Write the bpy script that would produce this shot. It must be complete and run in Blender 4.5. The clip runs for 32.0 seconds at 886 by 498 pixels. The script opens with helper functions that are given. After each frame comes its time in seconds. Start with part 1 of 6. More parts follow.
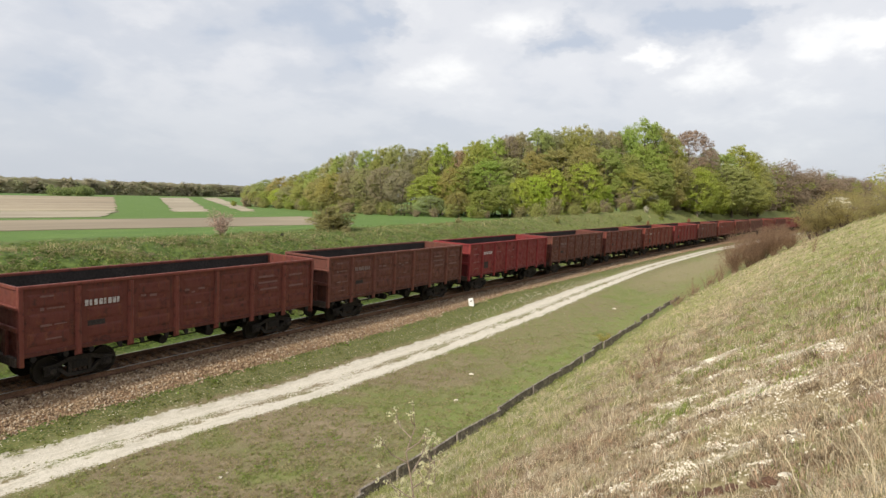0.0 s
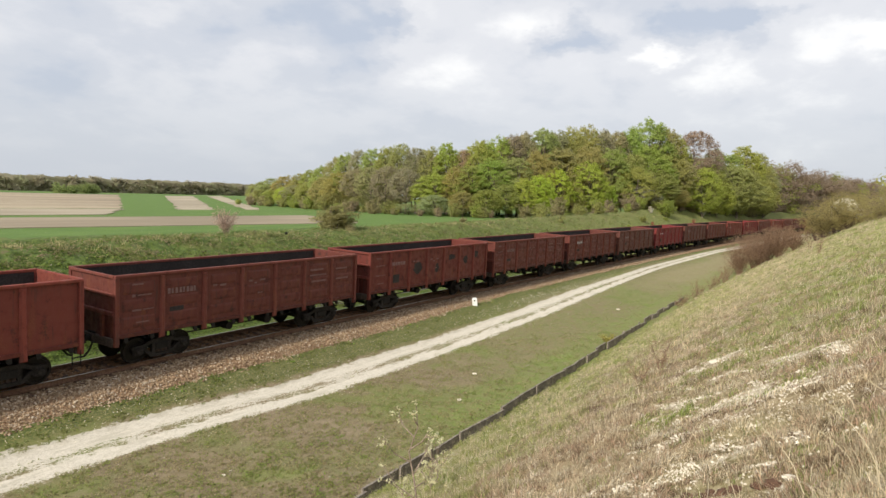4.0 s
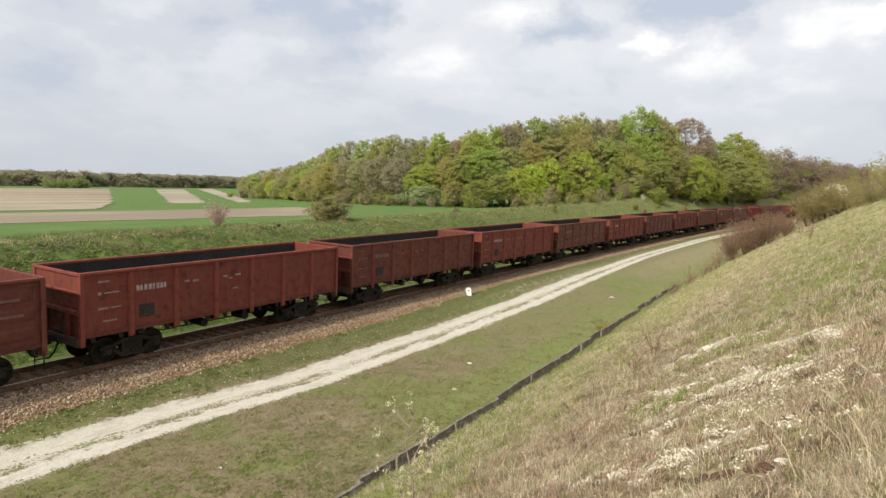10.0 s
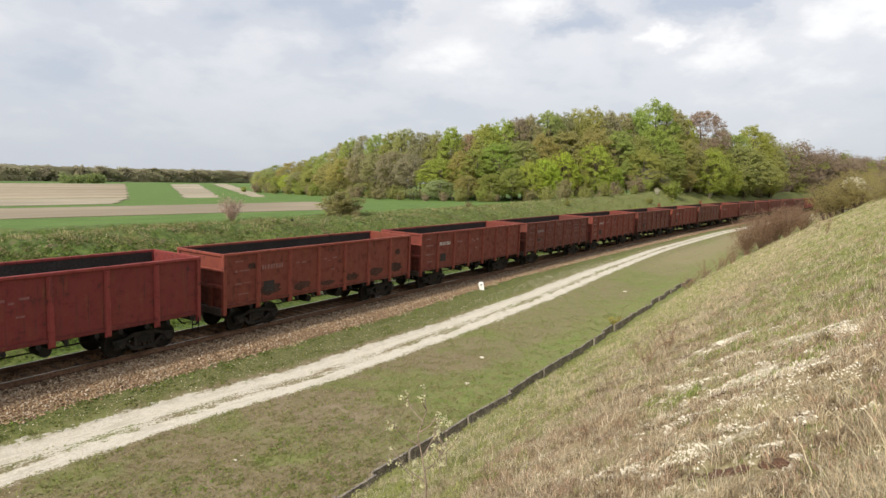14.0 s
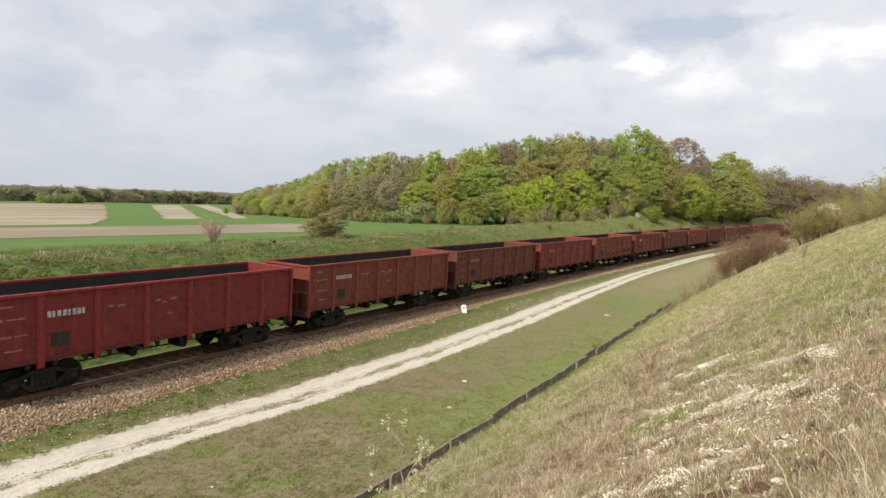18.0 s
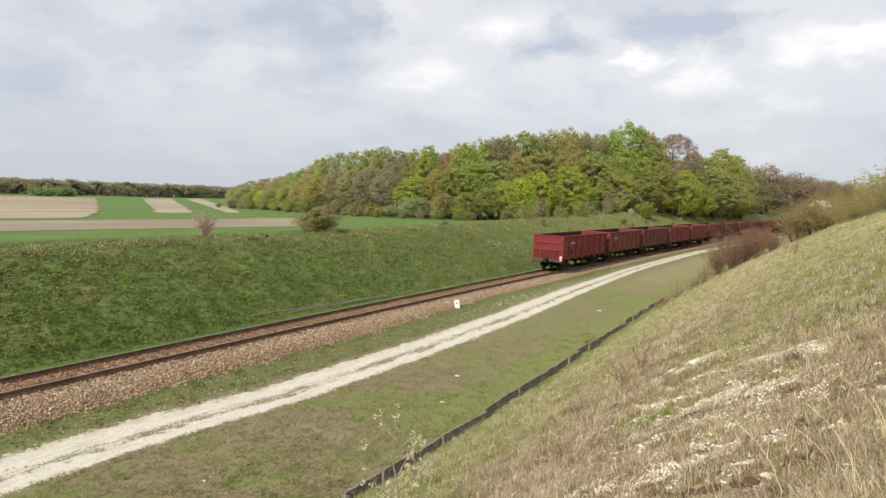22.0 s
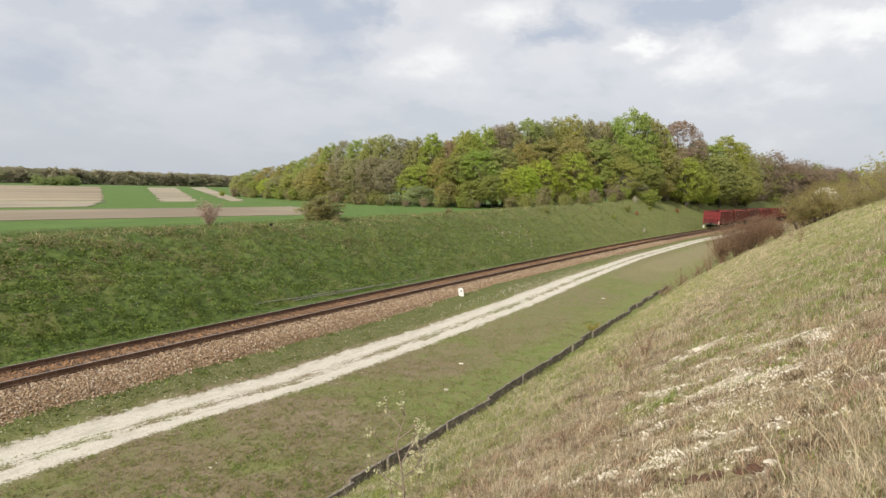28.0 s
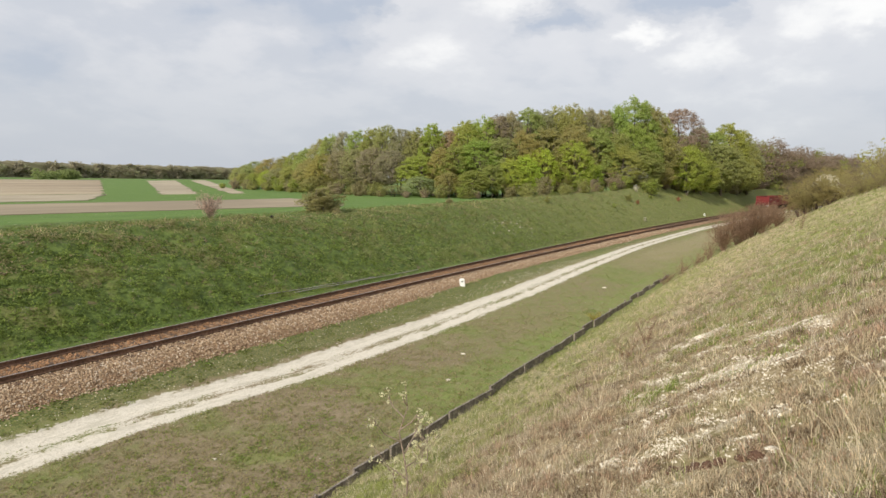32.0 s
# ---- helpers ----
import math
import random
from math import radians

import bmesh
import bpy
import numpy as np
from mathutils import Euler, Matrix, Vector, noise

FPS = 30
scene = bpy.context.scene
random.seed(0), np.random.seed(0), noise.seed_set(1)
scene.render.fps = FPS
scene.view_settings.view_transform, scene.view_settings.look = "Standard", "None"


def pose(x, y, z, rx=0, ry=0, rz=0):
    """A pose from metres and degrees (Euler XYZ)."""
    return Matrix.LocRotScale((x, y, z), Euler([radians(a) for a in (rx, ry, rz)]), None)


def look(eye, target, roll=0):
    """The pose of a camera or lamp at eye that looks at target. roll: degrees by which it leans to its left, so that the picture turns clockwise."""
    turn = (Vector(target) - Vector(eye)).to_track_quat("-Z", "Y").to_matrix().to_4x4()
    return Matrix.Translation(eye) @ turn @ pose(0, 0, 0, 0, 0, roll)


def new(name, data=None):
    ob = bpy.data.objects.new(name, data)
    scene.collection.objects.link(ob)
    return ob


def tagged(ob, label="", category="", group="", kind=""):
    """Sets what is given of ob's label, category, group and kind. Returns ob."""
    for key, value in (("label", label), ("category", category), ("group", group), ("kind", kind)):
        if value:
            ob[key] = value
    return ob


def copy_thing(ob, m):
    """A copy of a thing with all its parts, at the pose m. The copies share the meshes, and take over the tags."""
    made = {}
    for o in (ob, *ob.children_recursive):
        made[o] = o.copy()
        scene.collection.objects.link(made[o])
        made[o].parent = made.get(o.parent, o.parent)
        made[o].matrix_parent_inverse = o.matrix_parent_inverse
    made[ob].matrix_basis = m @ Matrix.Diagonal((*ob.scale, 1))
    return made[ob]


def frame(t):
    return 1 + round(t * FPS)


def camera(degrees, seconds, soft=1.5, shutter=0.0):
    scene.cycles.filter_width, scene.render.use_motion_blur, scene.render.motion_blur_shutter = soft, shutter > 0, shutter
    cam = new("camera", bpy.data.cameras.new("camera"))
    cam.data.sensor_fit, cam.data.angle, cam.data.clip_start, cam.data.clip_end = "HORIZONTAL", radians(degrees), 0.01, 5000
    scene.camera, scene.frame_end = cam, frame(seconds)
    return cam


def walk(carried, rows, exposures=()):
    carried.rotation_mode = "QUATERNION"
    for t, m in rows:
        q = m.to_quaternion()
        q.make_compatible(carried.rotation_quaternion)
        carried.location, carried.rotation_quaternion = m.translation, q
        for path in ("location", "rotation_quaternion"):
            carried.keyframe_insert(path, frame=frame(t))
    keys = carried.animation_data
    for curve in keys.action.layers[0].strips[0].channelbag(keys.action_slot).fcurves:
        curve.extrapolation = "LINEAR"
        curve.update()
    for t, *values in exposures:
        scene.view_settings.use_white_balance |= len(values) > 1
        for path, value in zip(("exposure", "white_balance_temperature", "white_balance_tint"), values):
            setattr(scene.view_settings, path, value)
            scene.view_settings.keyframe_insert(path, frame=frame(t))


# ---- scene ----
cam = camera(70.63, 32.0)
EYE = (-19.81, -22.83, 6.367)
# seconds, heading from +x, tilt and lean of the hand-held camera, in degrees
VIEW = (
    (0.0, 32.24, -4.471, 1.194), (0.5, 32.371, -4.461, 1.627), (1.0, 32.358, -4.179, 1.905), (1.5, 32.293, -4.261, 1.43),
    (2.0, 32.219, -4.447, 1.384), (2.5, 32.232, -4.536, 1.727), (3.0, 32.424, -4.446, 1.992), (3.5, 32.643, -4.473, 1.455),
    (5.5, 32.441, -4.788, 1.695), (6.0, 32.294, -4.922, 1.205), (6.5, 32.131, -5.034, 1.066), (7.0, 32.079, -5.111, 1.292),
    (7.5, 31.965, -5.134, 1.176), (8.0, 31.951, -5.153, 0.895), (8.5, 31.943, -5.217, 1.065), (9.0, 32.074, -5.2, 1.013),
    (9.5, 32.064, -5.304, 0.886), (10.0, 31.977, -5.406, 0.795), (10.5, 31.935, -5.398, 0.871), (11.0, 31.904, -5.318, 1.221),
    (11.5, 31.898, -5.362, 1.054), (12.0, 32.035, -5.471, 1.015), (12.5, 32.123, -5.57, 0.857), (13.0, 32.366, -5.594, 0.961),
    (13.5, 32.689, -5.678, 0.687), (14.0, 33.127, -5.945, 0.658), (14.5, 33.13, -5.683, 0.19), (16.5, 31.898, -4.149, 0.597),
    (17.0, 31.687, -3.933, 0.403), (17.5, 31.512, -3.901, 0.442), (18.0, 31.585, -3.832, 1.093), (18.5, 31.892, -3.811, 1.052),
    (19.0, 32.042, -3.933, 0.946), (19.5, 32.027, -4.138, 1.313), (20.0, 31.831, -4.286, 1.458), (20.5, 31.551, -4.416, 1.293),
    (21.0, 31.195, -4.535, 1.185), (21.5, 31.134, -4.483, 1.054), (22.0, 30.965, -4.27, 1.385), (22.5, 30.872, -4.084, 0.962),
    (23.0, 30.823, -4.146, 0.518), (23.5, 30.71, -4.196, 0.99), (24.0, 30.45, -4.183, 1.045), (24.5, 30.414, -4.123, 0.889),
    (25.0, 30.57, -4.156, 1.103), (25.5, 30.748, -4.123, 1.411), (27.5, 31.34, -5.004, 0.82), (28.0, 31.29, -5.359, 1.247),
    (28.5, 31.117, -5.648, 1.244), (29.0, 31.08, -5.745, 1.172), (29.5, 30.97, -5.982, 1.16), (30.0, 30.748, -6.017, 1.398),
    (30.5, 30.75, -6.189, 1.486), (31.0, 31.178, -6.302, 1.157), (31.5, 31.38, -6.299, 0.848), (32.0, 31.36, -6.223, 0.746))


def aim(yaw, tilt, roll):
    a, b = radians(yaw), radians(tilt)
    e = Vector(EYE)
    return look(e, e + Vector((math.cos(a) * math.cos(b), math.sin(a) * math.cos(b), math.sin(b))), roll)


walk(cam, [(t, aim(a, b, c)) for t, a, b, c in VIEW], [(0.0, 0.08), (14.0, 0.08), (23.0, 0.04), (28.0, -0.03), (32.0, -0.03)])

# ---- light: a hazy spring noon under broken cloud ----
SUN_DIR = Vector((-0.82, 0.055, 0.56)).normalized()      # towards the sun
sun = new("sun", bpy.data.lights.new("sun", "SUN"))
sun.data.energy, sun.data.angle, sun.data.color = 4.5, radians(2.5), (1.0, 0.93, 0.80)
sun.matrix_world = look(SUN_DIR * 50, (0, 0, 0))

world = bpy.data.worlds.new("sky")
scene.world = world
world.use_nodes = True
wn, wl = world.node_tree.nodes, world.node_tree.links
wn.clear()
w_out = wn.new("ShaderNodeOutputWorld")
w_bg = wn.new("ShaderNodeBackground")
w_sky = wn.new("ShaderNodeTexSky")
w_sky.sky_type, w_sky.sun_disc = "NISHITA", False
w_sky.sun_elevation = math.asin(SUN_DIR.z)
w_sky.sun_rotation = math.atan2(SUN_DIR.x, SUN_DIR.y)
w_sky.dust_density = 3.0
w_co = wn.new("ShaderNodeTexCoord")
w_sep = wn.new("ShaderNodeSeparateXYZ")
wl.new(w_co.outputs["Generated"], w_sep.inputs[0])


def wmath(op, a, b=None):
    n = wn.new("ShaderNodeMath")
    n.operation = op
    for i, v in enumerate((a, b)):
        if v is None:
            continue
        if isinstance(v, (int, float)):
            n.inputs[i].default_value = v
        else:
            wl.new(v, n.inputs[i])
    return n.outputs[0]


# cloud layer: the view direction is spread on a flat deck overhead
w_up = wmath("ADD", wmath("MAXIMUM", w_sep.outputs["Z"], 0.0), 0.34)
w_deck = wn.new("ShaderNodeCombineXYZ")
wl.new(wmath("DIVIDE", w_sep.outputs["X"], w_up), w_deck.inputs[0])
wl.new(wmath("DIVIDE", w_sep.outputs["Y"], w_up), w_deck.inputs[1])


def wnoise(scale, detail, rough, shift, distort=0.0):
    m = wn.new("ShaderNodeMapping")
    m.inputs["Location"].default_value = shift
    wl.new(w_deck.outputs[0], m.inputs["Vector"])
    n = wn.new("ShaderNodeTexNoise")
    n.inputs["Scale"].default_value = scale
    n.inputs["Detail"].default_value = detail
    n.inputs["Roughness"].default_value = rough
    n.inputs["Distortion"].default_value = distort
    wl.new(m.outputs[0], n.inputs["Vector"])
    return n.outputs["Fac"]


def wramp(fac, stops):
    r = wn.new("ShaderNodeValToRGB")
    r.color_ramp.interpolation = "EASE"
    while len(r.color_ramp.elements) < len(stops):
        r.color_ramp.elements.new(0.5)
    for e, (p, c) in zip(r.color_ramp.elements, stops):
        e.position, e.color = p, (*c, 1)
    wl.new(fac, r.inputs[0])
    return r.outputs[0]


w_big = wnoise(1.6, 5.0, 0.50, (3.25, 6.95, 0.0), 0.25)
w_small = wnoise(4.4, 6.0, 0.55, (1.0, 2.0, 0.0), 0.1)
w_fac = wmath("ADD", wmath("MULTIPLY", w_big, 0.34), wmath("MULTIPLY", w_small, 0.30))
w_fac = wmath("ADD", w_fac, wmath("MULTIPLY", wmath("SUBTRACT", w_sep.outputs["X"], w_sep.outputs["Y"]), 0.035))
w_fac = wmath("ADD", w_fac, 0.190)
# the day's clouds on the deck: place, reach, and grey (-) or sunlit (+)
w_ragged = wn.new("ShaderNodeVectorMath")
w_ragged.operation = "MULTIPLY_ADD"
w_curl = wn.new("ShaderNodeTexNoise")
w_curl.inputs["Scale"].default_value, w_curl.inputs["Detail"].default_value, w_curl.inputs["Roughness"].default_value = 5.0, 5.0, 0.6
wl.new(w_deck.outputs[0], w_curl.inputs["Vector"])
wl.new(w_curl.outputs["Color"], w_ragged.inputs[0])
w_ragged.inputs[1].default_value = (0.34, 0.34, 0.0)
wl.new(w_deck.outputs[0], w_ragged.inputs[2])
for cx, cy, reach, tone in ((1.14, 1.08, 0.19, -0.16), (1.26, 0.98, 0.09, -0.15), (1.04, 1.39, 0.15, -0.08), (0.84, 1.51, 0.12, -0.08), (1.36, 1.19, 0.14, -0.08),
                            (1.54, 0.62, 0.10, -0.22), (1.59, 0.32, 0.14, -0.22), (1.61, 0.20, 0.08, -0.16), (1.86, 1.21, 0.14, -0.07), (0.90, 1.85, 0.17, -0.07),
                            (1.70, 0.46, 0.08, 0.13), (1.87, 0.29, 0.14, 0.13), (1.77, 0.04, 0.13, 0.11), (1.72, -0.08, 0.09, 0.11), (1.41, 0.71, 0.15, 0.06),
                            (2.07, 0.12, 0.14, 0.08), (0.94, 1.31, 0.10, 0.05), (1.48, 1.02, 0.14, 0.05)):
    w_far = wn.new("ShaderNodeVectorMath")
    w_far.operation = "DISTANCE"
    wl.new(w_ragged.outputs[0], w_far.inputs[0])
    w_far.inputs[1].default_value = (cx + 0.17, cy + 0.17, 0.0)
    w_in = wn.new("ShaderNodeMapRange")
    w_in.interpolation_type = "SMOOTHSTEP"
    wl.new(w_far.outputs["Value"], w_in.inputs["Value"])
    for key, v in (("From Min", reach * 1.35), ("From Max", 0.0), ("To Min", 0.0), ("To Max", tone)):
        w_in.inputs[key].default_value = v
    w_fac = wmath("ADD", w_fac, w_in.outputs[0])
w_cloud = wramp(w_fac, ((0.36, (0.50, 0.55, 0.64)), (0.46, (0.615, 0.64, 0.695)), (0.55, (0.735, 0.742, 0.772)), (0.685, (0.98, 0.97, 0.955))))
w_hz = wn.new("ShaderNodeMapRange")
w_hz.inputs["From Min"].default_value, w_hz.inputs["From Max"].default_value = 0.0, 0.20
wl.new(w_sep.outputs["Z"], w_hz.inputs["Value"])
w_mix = wn.new("ShaderNodeMix")
w_mix.data_type = "RGBA"
w_mix.inputs["A"].default_value = (0.545, 0.58, 0.635, 1)
wl.new(w_hz.outputs[0], w_mix.inputs["Factor"])
wl.new(w_cloud, w_mix.inputs["B"])
w_blue = wn.new("ShaderNodeMix")
w_blue.data_type, w_blue.blend_type = "RGBA", "ADD"
w_blue.inputs["Factor"].default_value = 0.010
wl.new(w_mix.outputs["Result"], w_blue.inputs["A"])
wl.new(w_sky.outputs[0], w_blue.inputs["B"])
wl.new(w_blue.outputs["Result"], w_bg.inputs["Color"])
w_bg.inputs["Strength"].default_value = 1.0
wl.new(w_bg.outputs[0], w_out.inputs[0])


# ---- the lie of the land: a single track that bends to the right through a cutting ----
GRADE, CANT = -0.000435, 0.0332
S_LINE = np.arange(-160.0, 760.1, 0.5)
_bend = np.interp(S_LINE, (-10, 35, 75, 115, 155), (-0.00070, -0.00054, -0.00081, -0.00060, -0.00087))
_i0 = int(np.argmin(abs(S_LINE)))
_head = np.cumsum(_bend) * 0.5
_head -= _head[_i0]
_lx, _ly = np.cumsum(np.cos(_head)) * 0.5, np.cumsum(np.sin(_head)) * 0.5
_lx, _ly = _lx - _lx[_i0], _ly - _ly[_i0]


def track(s, d=0.0, z=0.0):
    """World x, y, z at s metres along the line, d to its left, z over the rail tops' mean (level)."""
    s = np.asarray(s, float)
    x, y, h = (np.interp(s, S_LINE, a) for a in (_lx, _ly, _head))
    return x - np.sin(h) * d, y + np.cos(h) * d, GRADE * s + z


def along(x, y):
    """Arrays of s and d for world places."""
    x, y = np.ravel(np.asarray(x, float)), np.ravel(np.asarray(y, float))
    s, d = np.empty_like(x), np.empty_like(x)
    px, py, ph, ps = _lx[::4], _ly[::4], _head[::4], S_LINE[::4]
    for a in range(0, len(x), 20000):
        u, v = x[a:a + 20000], y[a:a + 20000]
        i = np.argmin((u[:, None] - px) ** 2 + (v[:, None] - py) ** 2, axis=1)
        dx, dy, c, e = u - px[i], v - py[i], np.cos(ph[i]), np.sin(ph[i])
        s[a:a + 20000] = ps[i] + np.clip(dx * c + dy * e, -1.1, 1.1)
        near = -e * dx + c * dy
        d[a:a + 20000] = np.where(abs(near) < 30, near, np.sign(near) * np.hypot(dx, dy))
    return s, d


def waves(x, y, size, seed):
    """Smooth unevenness between -1 and 1, about size metres from bump to bump."""
    r = np.random.RandomState(seed)
    out = np.zeros_like(x)
    for k in range(6):
        a, f, p = r.uniform(0, 6.28), 6.283 / size * r.uniform(0.6, 1.7), r.uniform(0, 6.28)
        out += np.sin((x * math.cos(a) + y * math.sin(a)) * f + p)
    return out / 3.2


def path_mid(s):
    return np.interp(s, (-60, -12, -8, -3, 7, 17, 50, 78, 102, 200), (-4.2, -4.9, -5.1, -5.75, -5.85, -5.9, -4.85, -4.7, -5.4, -5.6))


FLAT = -1.0       # level of the grass beside the ballast


def flat_z(s):
    return np.interp(s, (7, 17, 30, 46, 80), (-1.0, -0.82, -0.58, -0.42, -0.30))


TOE, SLOPE, TOP = -13.5, 0.60, 8.0


def section(s, d):
    crest_d = np.interp(s, (30, 60, 85, 112, 140, 165), (11.2, 11.7, 12.3, 13.2, 12.5, 12.0))
    crest_z = np.interp(s, (0, 20, 38, 60, 85, 112, 140, 165), (3.42, 3.50, 3.85, 4.32, 4.8, 5.6, 5.2, 5.0))
    field = 3.4 + np.clip((d - 60) / 500, 0, 1) * 1.3
    f = (d - 3.7) / (crest_d - 3.7)
    bank = -0.55 + (crest_z + 0.55) * np.clip(f, 0, 1) ** 0.95
    bank = bank + np.where((f > 0) & (f < 1), 0.25 * np.sin(np.clip(f, 0, 1) * 3.14), 0)
    back = np.clip((d - crest_d) / 9, 0, 1)
    far = np.where(d > crest_d, crest_z + (field - crest_z) * back * back * (3 - 2 * back), bank)
    up = np.clip(TOE - d, 0, None) * SLOPE
    soft = 0.9
    up = TOP - FLAT - soft * np.logaddexp(0, (TOP - FLAT - up) / soft)
    low = flat_z(s)
    near = low + np.where(d < TOE, np.clip(up, 0, None), 0) * (TOP - low) / (TOP - FLAT)
    z = np.where(d > 3.7, far, np.where(d > 2.0, -0.55, np.where(d > -2.0, -0.6, near)))
    verge = np.minimum(low + 0.32, -0.42)
    z = np.where((d > -4.4) & (d <= -2.3), low + (verge - low) * np.clip((d + 4.4) / 1.9, 0, 1), np.where((d > -2.3) & (d <= -2.0), -0.75, z))
    return z + GRADE * np.clip(s, -80, 300)


def ground_z(x, y):
    x, y = np.ravel(np.asarray(x, float)), np.ravel(np.asarray(y, float))
    s, d = along(x, y)
    z = section(s, d)
    rough = np.where(d < TOE, 0.10, np.where(d > 4.2, 0.16, np.where(d < -8.8, 0.05, 0.015)))
    rough = np.where((d > 19) | (d < -40), 0.0, rough)
    z = z + rough * (waves(x, y, 2.6, 3) * 0.55 + waves(x, y, 0.9, 4) * 0.35 + waves(x, y, 6.5, 5) * 0.6)
    rut = d - path_mid(s)
    z = z - 0.05 * (np.exp(-((rut - 0.75) / 0.35) ** 2) + np.exp(-((rut + 0.75) / 0.35) ** 2))
    return z


# ---- materials ----
class Nodes:
    """A material's nodes: a principled surface and short ways to feed it."""

    def __init__(self, name, rough=0.9, metal=0.0):
        self.m = bpy.data.materials.new(name)
        self.m.use_nodes = True
        self.t = self.m.node_tree
        self.b = self.t.nodes["Principled BSDF"]
        self.b.inputs["Roughness"].default_value = rough
        self.b.inputs["Metallic"].default_value = metal
        self.b.inputs["Specular IOR Level"].default_value = 0.25

    def node(self, kind, **kw):
        n = self.t.nodes.new("ShaderNode" + kind)
        return n

    def put(self, sock, v):
        if isinstance(v, bpy.types.NodeSocket):
            self.t.links.new(v, sock)
        elif isinstance(v, tuple) and len(v) == 3 and sock.type == "RGBA":
            sock.default_value = (*v, 1)
        else:
            sock.default_value = v

    def place(self, space="Object"):
        return self.node("TexCoord").outputs[space]

    def world(self):
        return self.node("NewGeometry").outputs["Position"]

    def noise(self, scale, detail=4.0, rough=0.55, at=None, stretch=None, distort=0.0):
        n = self.node("TexNoise")
        at = at or self.place()
        if stretch:
            m = self.node("Mapping")
            m.inputs["Scale"].default_value = stretch
            self.put(m.inputs["Vector"], at)
            at = m.outputs[0]
        self.put(n.inputs["Vector"], at)
        n.inputs["Scale"].default_value, n.inputs["Detail"].default_value = scale, detail
        n.inputs["Roughness"].default_value, n.inputs["Distortion"].default_value = rough, distort
        return n.outputs["Fac"]

    def math(self, op, a, b=0.0, c=None):
        n = self.node("Math")
        n.operation = op
        self.put(n.inputs[0], a)
        self.put(n.inputs[1], b)
        if c is not None:
            self.put(n.inputs[2], c)
        return n.outputs[0]

    def span(self, v, lo, hi, a=0.0, b=1.0, smooth=True):
        n = self.node("MapRange")
        n.interpolation_type = "SMOOTHSTEP" if smooth else "LINEAR"
        self.put(n.inputs["Value"], v)
        for k, x in (("From Min", lo), ("From Max", hi), ("To Min", a), ("To Max", b)):
            n.inputs[k].default_value = x
        return n.outputs[0]

    def mix(self, f, a, b, how="MIX"):
        n = self.node("Mix")
        n.data_type, n.blend_type = "RGBA", how
        self.put(n.inputs["Factor"], f)
        self.put(n.inputs["A"], a)
        self.put(n.inputs["B"], b)
        return n.outputs["Result"]

    def bump(self, height, strength=0.4, dist=0.02):
        n = self.node("Bump")
        n.inputs["Strength"].default_value, n.inputs["Distance"].default_value = strength, dist
        self.put(n.inputs["Height"], height)
        self.put(self.b.inputs["Normal"], n.outputs[0])

    def colour(self, c):
        self.put(self.b.inputs["Base Color"], c)
        return self.m


def plain(name, c, rough=0.8, metal=0.0, vary=0.25, scale=6.0, bump=0.2):
    """One colour with a fine grain and broad blotches."""
    n = Nodes(name, rough, metal)
    fine, broad = n.noise(scale * 6, 5), n.noise(scale * 0.5, 3)
    dark = tuple(x * (1 - vary) for x in c)
    light = tuple(min(1, x * (1 + vary)) for x in c)
    col = n.mix(n.span(fine, 0.3, 0.7), dark, light)
    col = n.mix(n.span(broad, 0.35, 0.65, 0.0, 0.5), col, tuple(x * (1 - vary * 1.4) for x in c))
    if bump:
        n.bump(fine, bump, 0.01)
    return n.colour(col)


